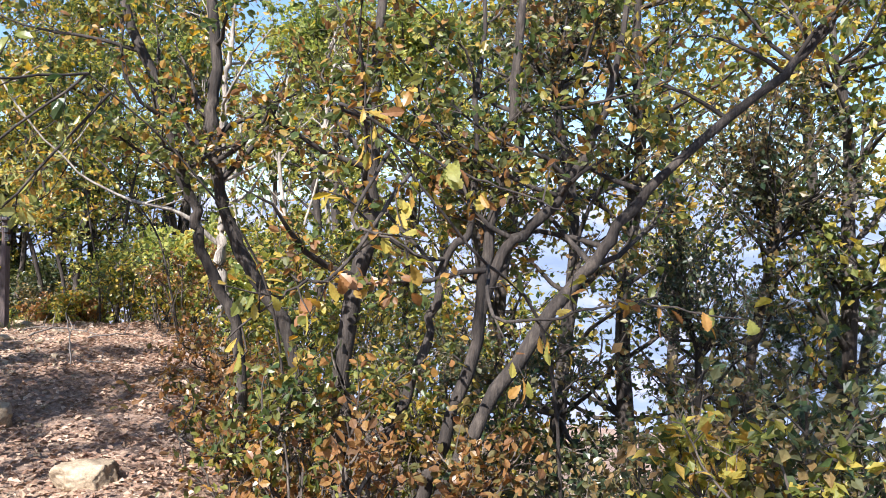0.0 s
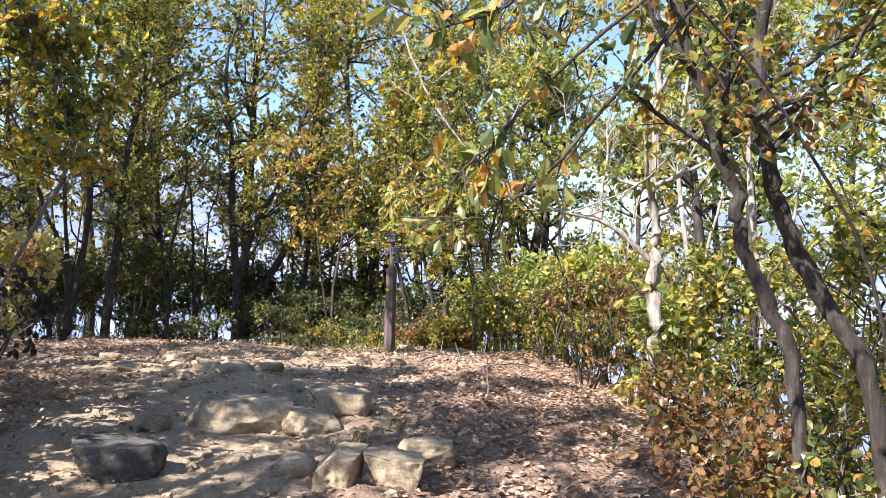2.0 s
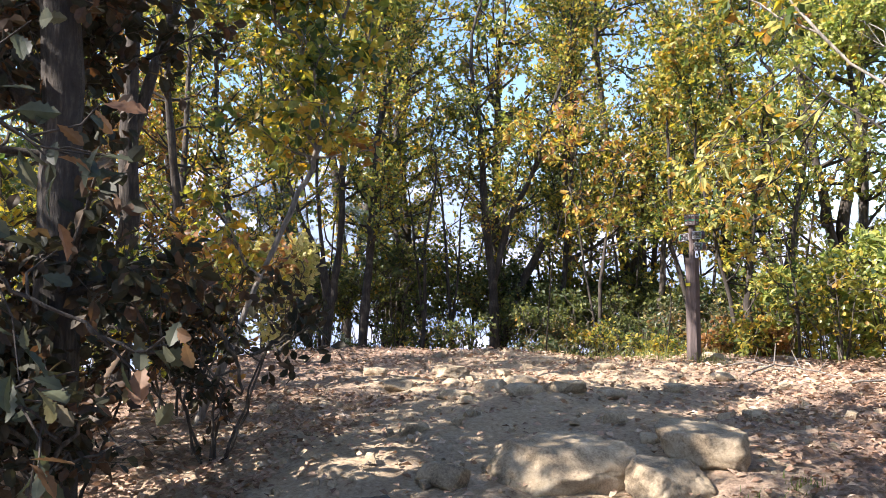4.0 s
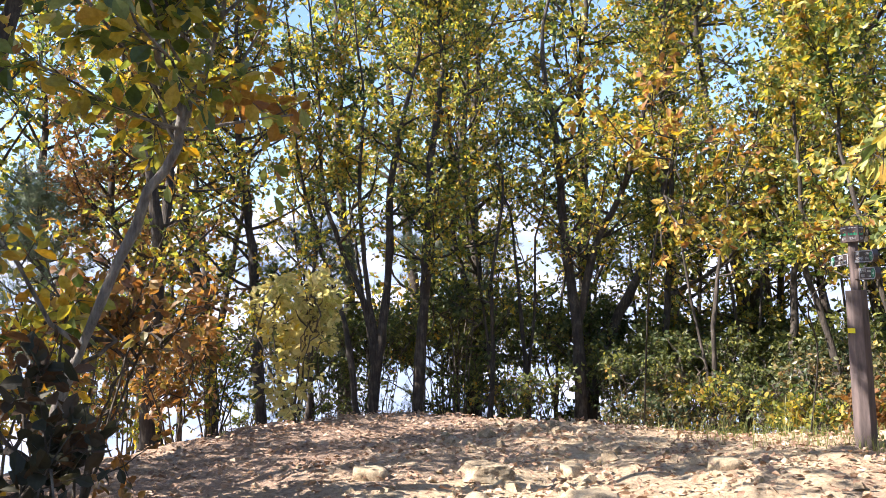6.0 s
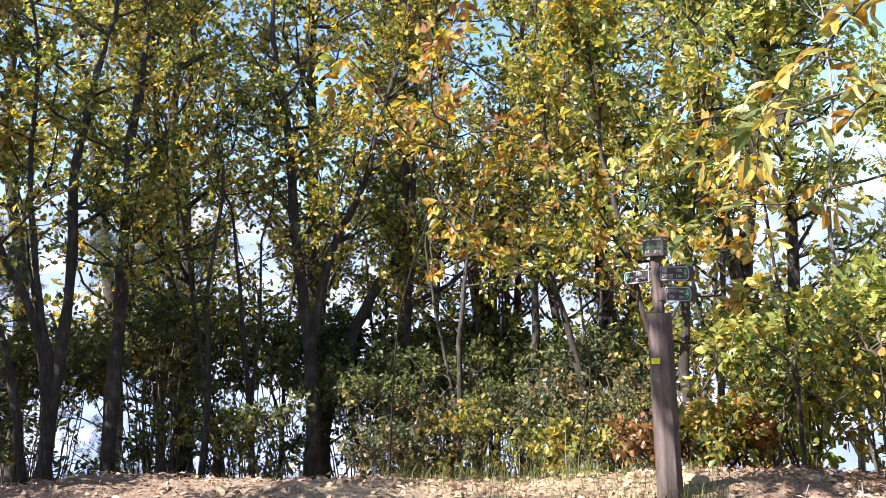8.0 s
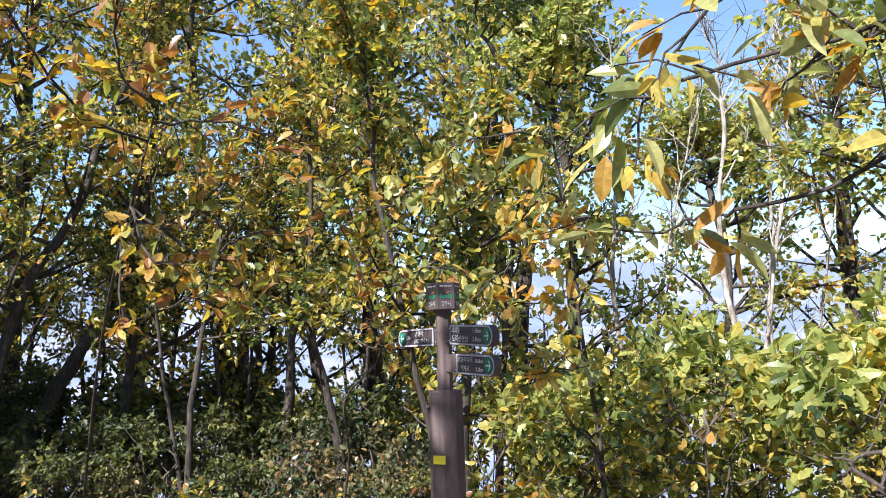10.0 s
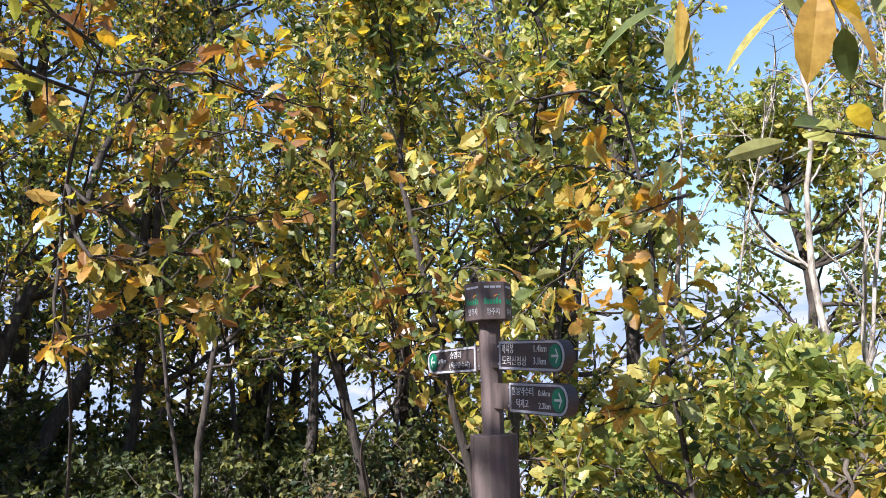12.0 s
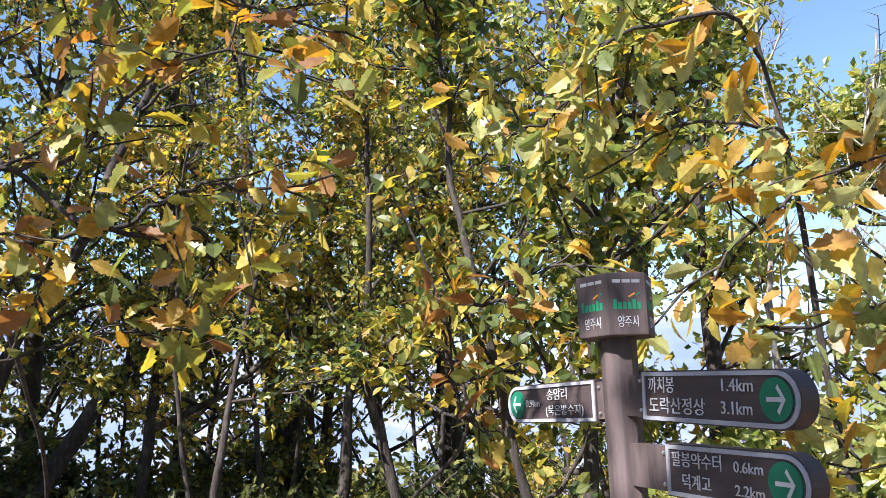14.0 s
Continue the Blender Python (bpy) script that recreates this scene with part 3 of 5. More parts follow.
# trees beside the lower path
tree("oak_tree", "two-stemmed oak with kinked dark trunks beside the path", [
    st((3.5, -9.15, -0.3), (3.33, -9.19, 0.68), (3.15, -9.19, 1.01), (2.96, -9.19, 1.34), (2.85, -9.2, 1.58), (2.77, -9.2, 1.82), (2.74, -9.2, 2.14), (2.7, -9.2, 2.45), (2.72, -9.2, 2.76), (2.68, -9.2, 3.6), r0=0.058, r1=0.040),
    st((3.0, -9.15, -0.2), (2.93, -9.19, 0.7), (2.81, -9.2, 1.03), (2.68, -9.2, 1.27), (2.62, -9.2, 1.51), (2.59, -9.2, 1.73), (2.46, -9.2, 1.97), (2.39, -9.2, 2.28), (2.26, -9.2, 2.69), (2.0, -9.1, 3.4), r0=0.047, r1=0.032)],
    31, leaf=LEAF_AUTUMN, crown_from=1.9, top=5.0, branches=32, twigs=12, per_twig=11, shape=OAK_LOW, leaf_size=0.068, reach=1.3)
tree("oak_tree", "many-stemmed oak clump with leaning dark trunks", [
    st((3.42, -10.59, -0.3), (3.43, -10.6, 0.82), (3.53, -10.63, 1.28), (3.57, -10.65, 1.54), (3.58, -10.66, 1.9), (3.58, -10.65, 2.26), (3.59, -10.66, 2.62), r0=0.058, r1=0.036),
    st((3.6, -10.65, -0.2), (3.71, -10.7, 0.21), (3.89, -10.77, 0.68), (3.97, -10.8, 1.04), (4.06, -10.84, 1.4), (4.18, -10.88, 1.62), r0=0.039, r1=0.024),
    st((3.85, -10.75, -0.3), (3.95, -10.8, -0.03), (4.21, -10.89, 0.83), (4.33, -10.94, 1.3), (4.53, -11.02, 1.55), (4.76, -11.11, 1.85), r0=0.047, r1=0.032),
    st((3.95, -10.8, -0.3), (4.08, -10.85, -0.03), (4.34, -10.95, 0.51), (4.77, -11.11, 1.16), (4.94, -11.17, 1.35), (5.1, -11.24, 1.64), (5.4, -11.35, 1.97), (6.0, -11.58, 2.55), (6.23, -11.67, 2.81), r0=0.051, r1=0.028),
    st((4.21, -10.89, 0.83), (4.3, -10.93, 1.55), (4.39, -10.96, 2.09), (4.43, -10.98, 2.45), (4.46, -10.99, 3.0), r0=0.039, r1=0.028)],
    32, leaf=LEAF_AUTUMN, crown_from=1.2, top=4.6, branches=60, twigs=11, per_twig=11, shape=OAK_LOW, leaf_size=0.066, reach=1.2)
tree("pale_tree", "pale-barked tree with bare grey side branches", [
    st((3.29, -5.26, -0.84), (3.19, -5.26, -0.21), (3.18, -5.26, 0.66), (3.14, -5.26, 1.25), (3.16, -5.26, 1.66), (3.12, -5.26, 2.25), (3.17, -5.26, 3.03), (3.16, -5.26, 3.57), r0=0.095, r1=0.04),
    st((3.1, -5.26, 1.48), (2.68, -5.27, 1.82), (2.09, -5.28, 1.98), (1.5, -5.2, 2.3), r0=0.03, r1=0.012)],
    33, bark=PALE_BARK, leaf=LEAF_MIXED, crown_from=1.9, top=5.0, branches=24, twigs=9, bare=0.45)
tree("oak_tree", "oak at the edge of the path, leaves coloured dark for shade", [
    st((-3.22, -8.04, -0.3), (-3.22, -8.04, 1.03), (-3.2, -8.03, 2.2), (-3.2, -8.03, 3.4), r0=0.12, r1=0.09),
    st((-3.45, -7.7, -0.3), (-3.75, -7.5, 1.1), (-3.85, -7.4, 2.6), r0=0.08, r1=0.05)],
    34, leaf=LEAF_SHADE_DARK, crown_from=0.2, top=4.3, branches=72, twigs=13, per_twig=10, shape=OAK_LOW, leaf_size=0.1, reach=1.15, bias=(-0.15, 0.1, 0))
tree("oak_sapling", "leaning grey oak sapling with a forked top and orange leaves", [
    st((-3.95, -5.8, -0.1), (-3.5, -5.65, 0.95), (-3.18, -5.57, 1.7), (-3.0, -5.45, 2.15), (-3.02, -5.5, 2.4), (-3.1, -5.6, 2.75), r0=0.028, r1=0.016),
    st((-3.0, -5.45, 2.15), (-2.9, -5.42, 2.4), (-2.8, -5.4, 2.7), r0=0.016, r1=0.011)],
    35, bark=GREY_BARK, leaf=LEAF_MIXED, crown_from=0.8, top=3.5, branches=36, twigs=8, per_twig=9, shape=OAK_SIMPLE, leaf_size=0.1, reach=1.0, root=True)

for k, (x, y, h) in enumerate([(4.4, 4.0, 5.6), (5.8, 5.2, 6.6), (3.7, 5.6, 5.8), (5.0, -3.2, 4.6), (4.6, -1.4, 4.4)]):
    g = hz(x, y)
    tree("bare_tree", "leafless pale grey tree with fine upright twigs", [
        st((x, y, g), (x + 0.1, y, g + 2.0), (x - 0.1, y + 0.1, g + 4.0), (x, y, g + 5.5), r0=0.05, r1=0.025),
        st((x + 0.08, y, g + 1.8), (x + 0.5, y + 0.1, g + 3.4), (x + 0.8, y, g + 5.0), r0=0.03, r1=0.015)],
        350 + k, bark=PALE_BARK, crown_from=1.2, top=h, branches=34, twigs=7, reach=1.2, bare=1.0, bias=(0, 0, 0.5))

# copies of a few plain trees fill the wood around and below
T_A = tree("oak_tree", "oak of the surrounding wood, yellow-green leaves", [st((-12.5, -1.5, 0), (-12.4, -1.4, 1.5), (-12.6, -1.5, 3.5), (-12.5, -1.4, 5), r0=0.12, r1=0.05)], 41, leaf=LEAF_GREEN, crown_from=0.2, top=7.0, branches=64, twigs=14, per_twig=5, reach=2.1, leaf_size=0.11)
T_B = tree("oak_tree", "oak of the surrounding wood, yellow and orange leaves", [
    st((-12.5, 5.5, -1.5), (-12.4, 5.4, 0.5), (-12.7, 5.5, 3.0), (-12.9, 5.4, 5), r0=0.12, r1=0.05), st((-12.4, 5.4, 0.2), (-12.0, 5.5, 2.0), (-11.6, 5.6, 4.2), r0=0.09, r1=0.04)],
    42, leaf=LEAF_MIXED, crown_from=-0.5, top=6.5, branches=64, twigs=14, per_twig=5, reach=2.1, leaf_size=0.11)
T_C = tree("oak_tree", "oak of the surrounding wood, bright yellow leaves", [st((5.5, 6.0, -3), (5.4, 6.1, 0.5), (5.6, 6.0, 2.5), (5.5, 6.2, 4), r0=0.1, r1=0.05)], 43, leaf=LEAF_YELLOW, crown_from=-1.5, top=4.6, branches=64, twigs=14, per_twig=9, reach=2.0, leaf_size=0.115)
T_D = tree("oak_tree", "oak of the slope below the clump, dull olive and brown leaves", [st((7.0, -15.0, -3.5), (6.9, -14.9, -1.0), (7.1, -15.0, 1.5), (7.0, -14.8, 3.0), r0=0.11, r1=0.05)], 44, leaf=LEAF_OLIVE, crown_from=-2.6, top=4.2, branches=70, twigs=14, per_twig=6, reach=1.9, leaf_size=0.08)
# stands out of view; added so its sparse crown dapples the lower path
tree("oak_tree", "unseen thin-crowned oak added to shade the lower path", [st((-3.3, -12.6, -0.2), (-3.2, -12.5, 1.8), (-3.4, -12.4, 3.8), (-3.2, -12.5, 5.6), r0=0.13, r1=0.05)], 45, leaf=LEAF_MIXED, crown_from=3.0, top=7.2, branches=26, twigs=10, per_twig=7, reach=2.3, leaf_size=0.11)
# three more oaks beyond view, added for dappled shade on the path
for k, (x, y, h, lean) in enumerate([(-5.4, -9.0, 7.0, 0.4), (-4.1, -10.5, 7.4, 0.4), (-5.4, -5.0, 7.0, 0.3)]):
    g = hz(x, y)
    tree("oak_tree", "added tall thin-crowned oak, out of view, dappling the path", [
        st((x, y, g), (x + 0.2 * lean, y + 0.1, g + 1.8), (x + 0.6 * lean, y, g + 3.6), (x + 1.4 * lean, y + 0.2, g + 5.6), r0=0.12, r1=0.05),
        st((x + 0.3 * lean, y + 0.1, g + 2.6), (x + 1.8 * lean, y + 0.3, g + 4.2), (x + 3.0 * lean, y + 0.4, g + 5.6), r0=0.06, r1=0.03)],
        360 + k, leaf=LEAF_MIXED, crown_from=g + 3.7, top=g + h, branches=18, twigs=12, per_twig=11, reach=2.3, leaf_size=0.12)
T_E = tree("oak_tree", "low-branched young tree under the stand, green leaves with shade in their colour", [st((-2.6, 10.2, -4), (-2.5, 10.1, -1.5), (-2.7, 10.2, 0.8), (-2.6, 10.3, 2.4), r0=0.08, r1=0.035)], 46, leaf=LEAF_SHADE_GREEN, crown_from=-3.0, top=3.6, branches=60, twigs=12, per_twig=6, reach=1.8, leaf_size=0.1)
T_P = tree("pine_tree", "pine on the slope with grey-green needles", [st((-11.8, 0.6, -4), (-11.7, 0.7, -1.5), (-11.8, 0.6, 0.8), (-11.8, 0.7, 2.2), r0=0.1, r1=0.04)], 47, leaf=NEEDLE, crown_from=-3.0, top=3.2, branches=46, twigs=12, per_twig=9, reach=1.8, leaf_size=0.15, shape=needle_tuft(), droop=0.0)
# copies at (-0.6, -18.6), (2.9, -19.4), (-5.3, -12.6): unseen, added for shade
SPOTS = [(T_B, -1.0, 10.0, 250, 0.8), (T_B, 0.9, 9.6, 35, 0.8), (T_A, -0.2, 11.8, 300, 1.0), (T_P, 9.6, -8.0, 40, 0.9), (T_P, -10.6, 6.6, 80, 1.0), (T_P, -8.6, 10.2, 200, 1.1), (T_A, -5.3, -12.6, 60, 0.95), (T_E, -1.5, 12.2, 290, 1.2), (T_E, -3.5, 12.6, 20, 1.25), (T_E, -5.6, 12.4, 330, 1.1),
         (T_D, 6.4, -10.4, 120, 0.55), (T_D, 8.0, -9.2, 200, 0.85), (T_B, -0.6, -18.6, 140, 1.25), (T_A, 2.9, -19.4, 30, 1.2), (T_A, -11.5, 9.5, 40, 1.3), (T_B, -8.5, 11.0, 130, 1.3), (T_A, -5.5, 11.0, 250, 1.3), (T_B, -2.0, 11.5, 20, 1.3), (T_A, 1.0, 10.5, 100, 1.28), (T_B, 3.5, 9.0, 200, 1.2),
         (T_A, -14.0, 2.5, 75, 1.2), (T_B, -13.0, -4.5, 310, 1.1), (T_A, -9.0, -5.2, 160, 0.85), (T_B, -8.2, -9.0, 10, 0.85), 
         (T_B, -6.5, -17.5, 80, 1.0), (T_A, 9.0, -9.5, 15, 1.0), (T_B, 7.2, -5.0, 140, 0.95), (T_A, 8.5, -1.0, 260, 1.0),
         (T_B, 9.5, 3.5, 60, 1.05), (T_A, 10.5, -13.5, 30, 1.25), (T_C, 5.4, -2.0, 110, 0.9), (T_B, 12.5, -6.0, 330, 1.4), (T_A, 13.0, -1.5, 45, 1.4),
         (T_C, 3.4, 6.5, 80, 1.15), (T_A, -16.5, 7.5, 120, 1.5), (T_B, -12.0, 14.5, 0, 1.6), (T_A, -4.0, 16.0, 90, 1.6), (T_B, 3.0, 16.0, 180, 1.5), (T_A, 9.5, -17.0, 10, 1.1), 
         (T_D, 6.2, -8.6, 20, 0.9), (T_D, 8.4, -14.2, 250, 1.05), (T_A, 12.0, -10.0, 75, 1.3), (T_C, 5.6, -5.4, 310, 0.8), (T_B, 16.0, -9.5, 200, 1.6), (T_A, -7.5, 8.6, 15, 1.1), (T_B, -6.2, -8.6, 220, 0.72), (T_A, -7.5, -3.5, 290, 0.78), (T_A, -5.4, -10.6, 40, 0.75), (T_B, -7.8, -0.9, 100, 0.8), (T_A, -6.9, -5.0, 200, 0.75), (T_A, 7.6, -7.6, 160, 1.0), (T_C, 5.9, 2.4, 200, 1.1), (T_B, 7.6, 6.0, 40, 1.1), (T_A, -10.5, -8.0, 130, 0.9)]
for ob, x, y, turn, size in SPOTS:
    place(ob, x, y, turn, size * 1.22 if y > 8.5 and ob is not T_E else size)


# ---------------------------------------------------------------- shrubs
def shrub(label, x, y, seed, leaf, height=1.0, width=0.7, stems=7, per=7, leaf_size=0.09, shape=None, name="shrub"):
    rng = np.random.default_rng(seed)
    g = hz(x, y)
    ss = []
    for k in range(stems):
        a = rng.uniform(0, 2 * np.pi)
        dx, dy = np.cos(a) * width * rng.uniform(0.2, 0.7), np.sin(a) * width * rng.uniform(0.2, 0.7)
        ss.append(st((x + dx * 0.15, y + dy * 0.15, g - 0.03), (x + dx * 0.6, y + dy * 0.6, g + height * 0.4), (x + dx, y + dy, g + height * rng.uniform(0.6, 0.9)), r0=0.012, r1=0.006))
    return tree(name, label, ss, seed, bark=TWIG, leaf=leaf, crown_from=g + 0.15 * height, top=g + height, reach=width * 0.7, branches=stems * 4, twigs=6, per_twig=per, leaf_size=leaf_size, shape=shape, category="shrub", sides=5, base=(x, y))


OLIVEB = "shrub below the oak clump with dull olive leaves"
DARKB = "low shrub with withered leaves, colour darkened to stand in for shade"
OLIVES = "thicket shrub under the stand with olive and brown leaves"
SHADEB = "undergrowth shrub with green leaves darkened to stand in for shade"
AUTB = "low shrub with mixed green, orange and brown leaves"
OAKB, RUSTB, YELB = "low oak shrub with green and yellow leaves", "low shrub with rust-brown withered leaves", "shrub with sunlit yellow-green leaves"
for k, (x, y, h, w, lf, lb) in enumerate([
        (2.9, -2.4, 1.3, 0.9, LEAF_RUST, RUSTB), (2.6, -0.6, 1.1, 0.8, LEAF_MIXED, OAKB), (3.6, -3.8, 1.3, 0.9, LEAF_YELLOW, YELB), (2.0, 0.9, 1.2, 0.9, LEAF_GREEN, OAKB),
        (1.9, 2.5, 1.35, 0.9, LEAF_YELLOW, YELB), (2.9, 1.9, 1.55, 1.0, LEAF_YELLOW, YELB), (2.4, 3.8, 1.8, 1.0, LEAF_YELLOW, YELB), (4.0, 3.0, 1.8, 1.2, LEAF_YELLOW, YELB), (3.9, 0.6, 2.0, 1.1, LEAF_YELLOW, YELB),
        (0.5, 2.7, 0.5, 0.5, LEAF_RUST, RUSTB), (1.0, 2.3, 0.45, 0.5, LEAF_RUST, RUSTB), (0.75, 1.9, 0.4, 0.4, LEAF_MIXED, OAKB), (3.1, 0.0, 1.5, 1.0, LEAF_YELLOW, YELB), (1.35, 2.0, 1.0, 0.7, LEAF_GREEN, OAKB), (-0.5, 3.9, 0.7, 0.7, LEAF_GREEN, OAKB), (-1.8, 4.6, 1.0, 0.8, LEAF_MIXED, OAKB), (-3.2, 5.2, 0.8, 0.7, LEAF_OLIVE, OLIVES), (-5.0, 5.6, 1.3, 0.8, LEAF_SHADE_GREEN, SHADEB), (-2.4, 6.4, 1.5, 1.0, LEAF_OLIVE, OLIVES), (-0.4, 5.6, 1.4, 0.9, LEAF_OLIVE, OLIVES), (-0.1, 7.0, 2.3, 1.1, LEAF_OLIVE, OLIVES), (0.9, 6.4, 2.0, 1.0, LEAF_OLIVE, OLIVES),
        (-5.9, 6.6, 1.4, 0.9, LEAF_GREEN, OAKB), (-8.2, 0.6, 1.5, 1.0, LEAF_MIXED, OAKB), (-6.9, -1.4, 1.0, 0.8, LEAF_RUST, RUSTB), (-8.3, -0.8, 1.8, 1.0, LEAF_MIXED, OAKB), (-5.0, -4.4, 1.3, 0.9, LEAF_RUST, RUSTB), (-6.7, 0.5, 1.7, 0.7, LEAF_PALE, "upright shrub with pale cream-yellow sunlit leaves"),
        (-3.3, -6.5, 0.9, 0.7, LEAF_SHADE_DARK, DARKB), (-3.7, -7.5, 1.0, 0.8, LEAF_SHADE_DARK, DARKB), (-2.9, -8.6, 0.8, 0.6, LEAF_SHADE_DARK, DARKB), (-4.2, -5.7, 1.2, 0.8, LEAF_MIXED, OAKB), (-3.4, -9.5, 1.1, 0.8, LEAF_SHADE_DARK, DARKB),
        (3.0, -8.2, 0.7, 0.7, LEAF_RUST, RUSTB), (3.1, -10.9, 1.2, 0.8, LEAF_AUTUMN, AUTB), (3.6, -11.4, 1.1, 0.8, LEAF_RUST, RUSTB), (4.1, -11.3, 1.0, 0.8, LEAF_OLIVE, OLIVEB), (2.9, -9.4, 0.65, 0.6, LEAF_AUTUMN, AUTB), (4.0, -8.3, 1.2, 0.9, LEAF_MIXED, OAKB), (3.5, -5.9, 0.9, 0.7, LEAF_GREEN, OAKB), (3.3, -9.9, 0.7, 0.6, LEAF_RUST, RUSTB), (3.3, -7.1, 0.7, 0.6, LEAF_RUST, RUSTB), (4.4, -9.4, 1.5, 1.0, LEAF_MIXED, OAKB), (4.6, -11.9, 1.2, 0.9, LEAF_OLIVE, OLIVEB), (5.2, -7.4, 2.0, 1.1, LEAF_MIXED, OAKB), (5.8, -10.0, 1.8, 1.1, LEAF_OLIVE, OLIVEB), (3.6, -12.3, 0.7, 0.6, LEAF_AUTUMN, AUTB)]):
    shrub(lb, x, y, 100 + k, lf, h, w, stems=6 if h < 1.5 else 9, shape=OAK_MID if lf is LEAF_YELLOW and x > 1 else OAK_LOW, leaf_size=0.16 if lf is LEAF_YELLOW and x > 1 else 0.12 if lf is LEAF_PALE else 0.07 if x > 2 else 0.085)
U_A = shrub("leafy undergrowth bush below the stand, green leaves with shade painted in", -3.6, 7.6, 171, LEAF_SHADE_GREEN, 2.4, 1.2, stems=12, per=11)
U_B = shrub("leafy undergrowth bush below the stand, green leaves turning yellow", 2.9, 6.4, 172, LEAF_GREEN, 2.3, 1.3, stems=11, per=10)
U_C = shrub("undergrowth bush below the clump, dull olive leaves", 5.0, -13.6, 173, LEAF_OLIVE, 2.0, 1.2, stems=12, per=12, leaf_size=0.062)
for k, (x, y, size) in enumerate([(6.6, -14.6, 1.1), (4.4, -13.4, 0.7), (-8.8, 6.2, 1.06), (-6.9, 6.3, 1.20), (-5.3, 8.4, 1.37), (-2.2, 9.3, 1.44), (-0.9, 9.2, 1.3), (-0.5, 8.3, 1.1), (0.35, 7.9, 1.1), (0.8, 8.6, 1.3), (-1.4, 7.0, 0.8), (0.6, 5.6, 0.6), (1.9, 6.6, 1.14), (-4.2, 8.2, 1.29), (-3.0, 8.6, 1.22), (-6.6, 9.2, 1.44), (-2.5, 7.6, 1.06), (-9.9, 7.0, 1.29), (-8.4, 8.8, 1.44), (-0.2, 7.4, 0.7), (-10.6, 4.2, 1.00), (-9.6, 5.6, 1.06), (-10.9, 0.2, 1.10), (-9.3, -0.6, 0.90), (2.6, 5.2, 1.10), (-3.4, 6.6, 0.80), (-7.9, 7.9, 1.20), (3.9, 4.6, 1.20), (5.2, 3.6, 0.99), (4.2, -0.8, 1.00), (4.4, -6.2, 1.00), (5.0, -9.0, 1.00), (5.2, -12.6, 0.90), (4.6, -4.4, 0.90), (6.4, -11.2, 1.20), (-5.2, -7.4, 0.90), (-5.6, -9.6, 1.00), (-6.2, -5.2, 0.80), (6.6, -6.8, 0.99), (7.4, -10.4, 1.14), (6.2, -3.6, 0.99)]):
    place(U_C if x > 4.5 and y < -8 else U_A if x < 1.5 and y > 4 else U_B, x, y, 47.0 * k, size)


# ---------------------------------------------------------------- signpost
def prism(bm, sides, r0, r1, z0, z1, turn=0.0, bevel=0.006, z_mid=None):
    ret = bmesh.ops.create_cone(bm, cap_ends=True, segments=sides, radius1=r0, radius2=r1, depth=z1 - z0, matrix=Matrix.Translation((0, 0, (z0 + z1) / 2)) @ Matrix.Rotation(turn, 4, 'Z'))
    if bevel:
        es = {e for v in ret["verts"] for e in v.link_edges}
        bmesh.ops.bevel(bm, geom=list(es), offset=bevel, segments=2, affect='EDGES', profile=0.6)
    return ret


post = new("signpost")
post.location = (0, 0, 0)
tagged(post, "brown wooden trail signpost with three arrow boards and a capped top", "signpost")
bm = bmesh.new()
prism(bm, 8, 0.104, 0.096, -0.2, 1.428, 0.39)
part("lower_post", bm, POST_WOOD, post, "thick weathered brown lower post")
bm = bmesh.new()
prism(bm, 8, 0.045, 0.045, 1.42, 1.89, 0.39, 0.004)
part("upper_post", bm, POST_WOOD, post)
bm = bmesh.new()
prism(bm, 6, 0.097, 0.097, 1.874, 2.024, 0.5236, 0.003)
part("cap", bm, POST_WOOD, post, "six-sided brown cap with white and green lettering")
bm = bmesh.new()
bmesh.ops.create_cube(bm, size=1.0, matrix=Matrix.Translation((-0.062, -0.083, 1.06)) @ Matrix.Rotation(0.0, 4, 'Z') @ Matrix.Rotation(-0.62, 4, 'Z') @ Matrix.Diagonal((0.07, 0.006, 0.045, 1)))
part("tape", bm, STICKER, post, "bright yellow tape")


def flat_text(name, body, size, mat, parent, m, align='LEFT', width=None):
    cu = bpy.data.curves.new(name, 'FONT')
    cu.body, cu.size, cu.extrude, cu.align_x, cu.align_y = body, size, 0.0008, align, 'CENTER'
    tmp = new(name, cu)
    dg = bpy.context.evaluated_depsgraph_get()
    me = bpy.data.meshes.new_from_object(tmp.evaluated_get(dg))
    bpy.data.objects.remove(tmp)
    if width and len(me.vertices):
        xs_ = [v.co.x for v in me.vertices]
        k_ = width / (max(xs_) - min(xs_))
        for v in me.vertices:
            v.co.x *= k_
    me.materials.clear()
    me.materials.append(mat)
    ob = new(name, me)
    ob.parent = parent
    ob.matrix_local = m
    return ob


def pill(bm, length, h, y0, y1, both=False, steps=14, inset=0.0):
    """A board that is square at its inner end and rounded at its tip; x along, z up, y thickness."""
    r = h / 2 - inset
    pts = [(inset, -r), (length - h / 2, -r)]
    pts += [(length - h / 2 + r * math.sin(a), -r * math.cos(a)) for a in [math.pi * k / steps for k in range(1, steps)]]
    pts += [(length - h / 2, r), (inset, r)]
    lo = [bm.verts.new((x, y0, z)) for x, z in pts]
    hi = [bm.verts.new((x, y1, z)) for x, z in pts]
    bm.faces.new(lo)
    bm.faces.new(hi[::-1])
    for k in range(len(pts)):
        j = (k + 1) % len(pts)
        bm.faces.new((lo[k], hi[k], hi[j], lo[j]))
    bmesh.ops.recalc_face_normals(bm, faces=bm.faces[:])


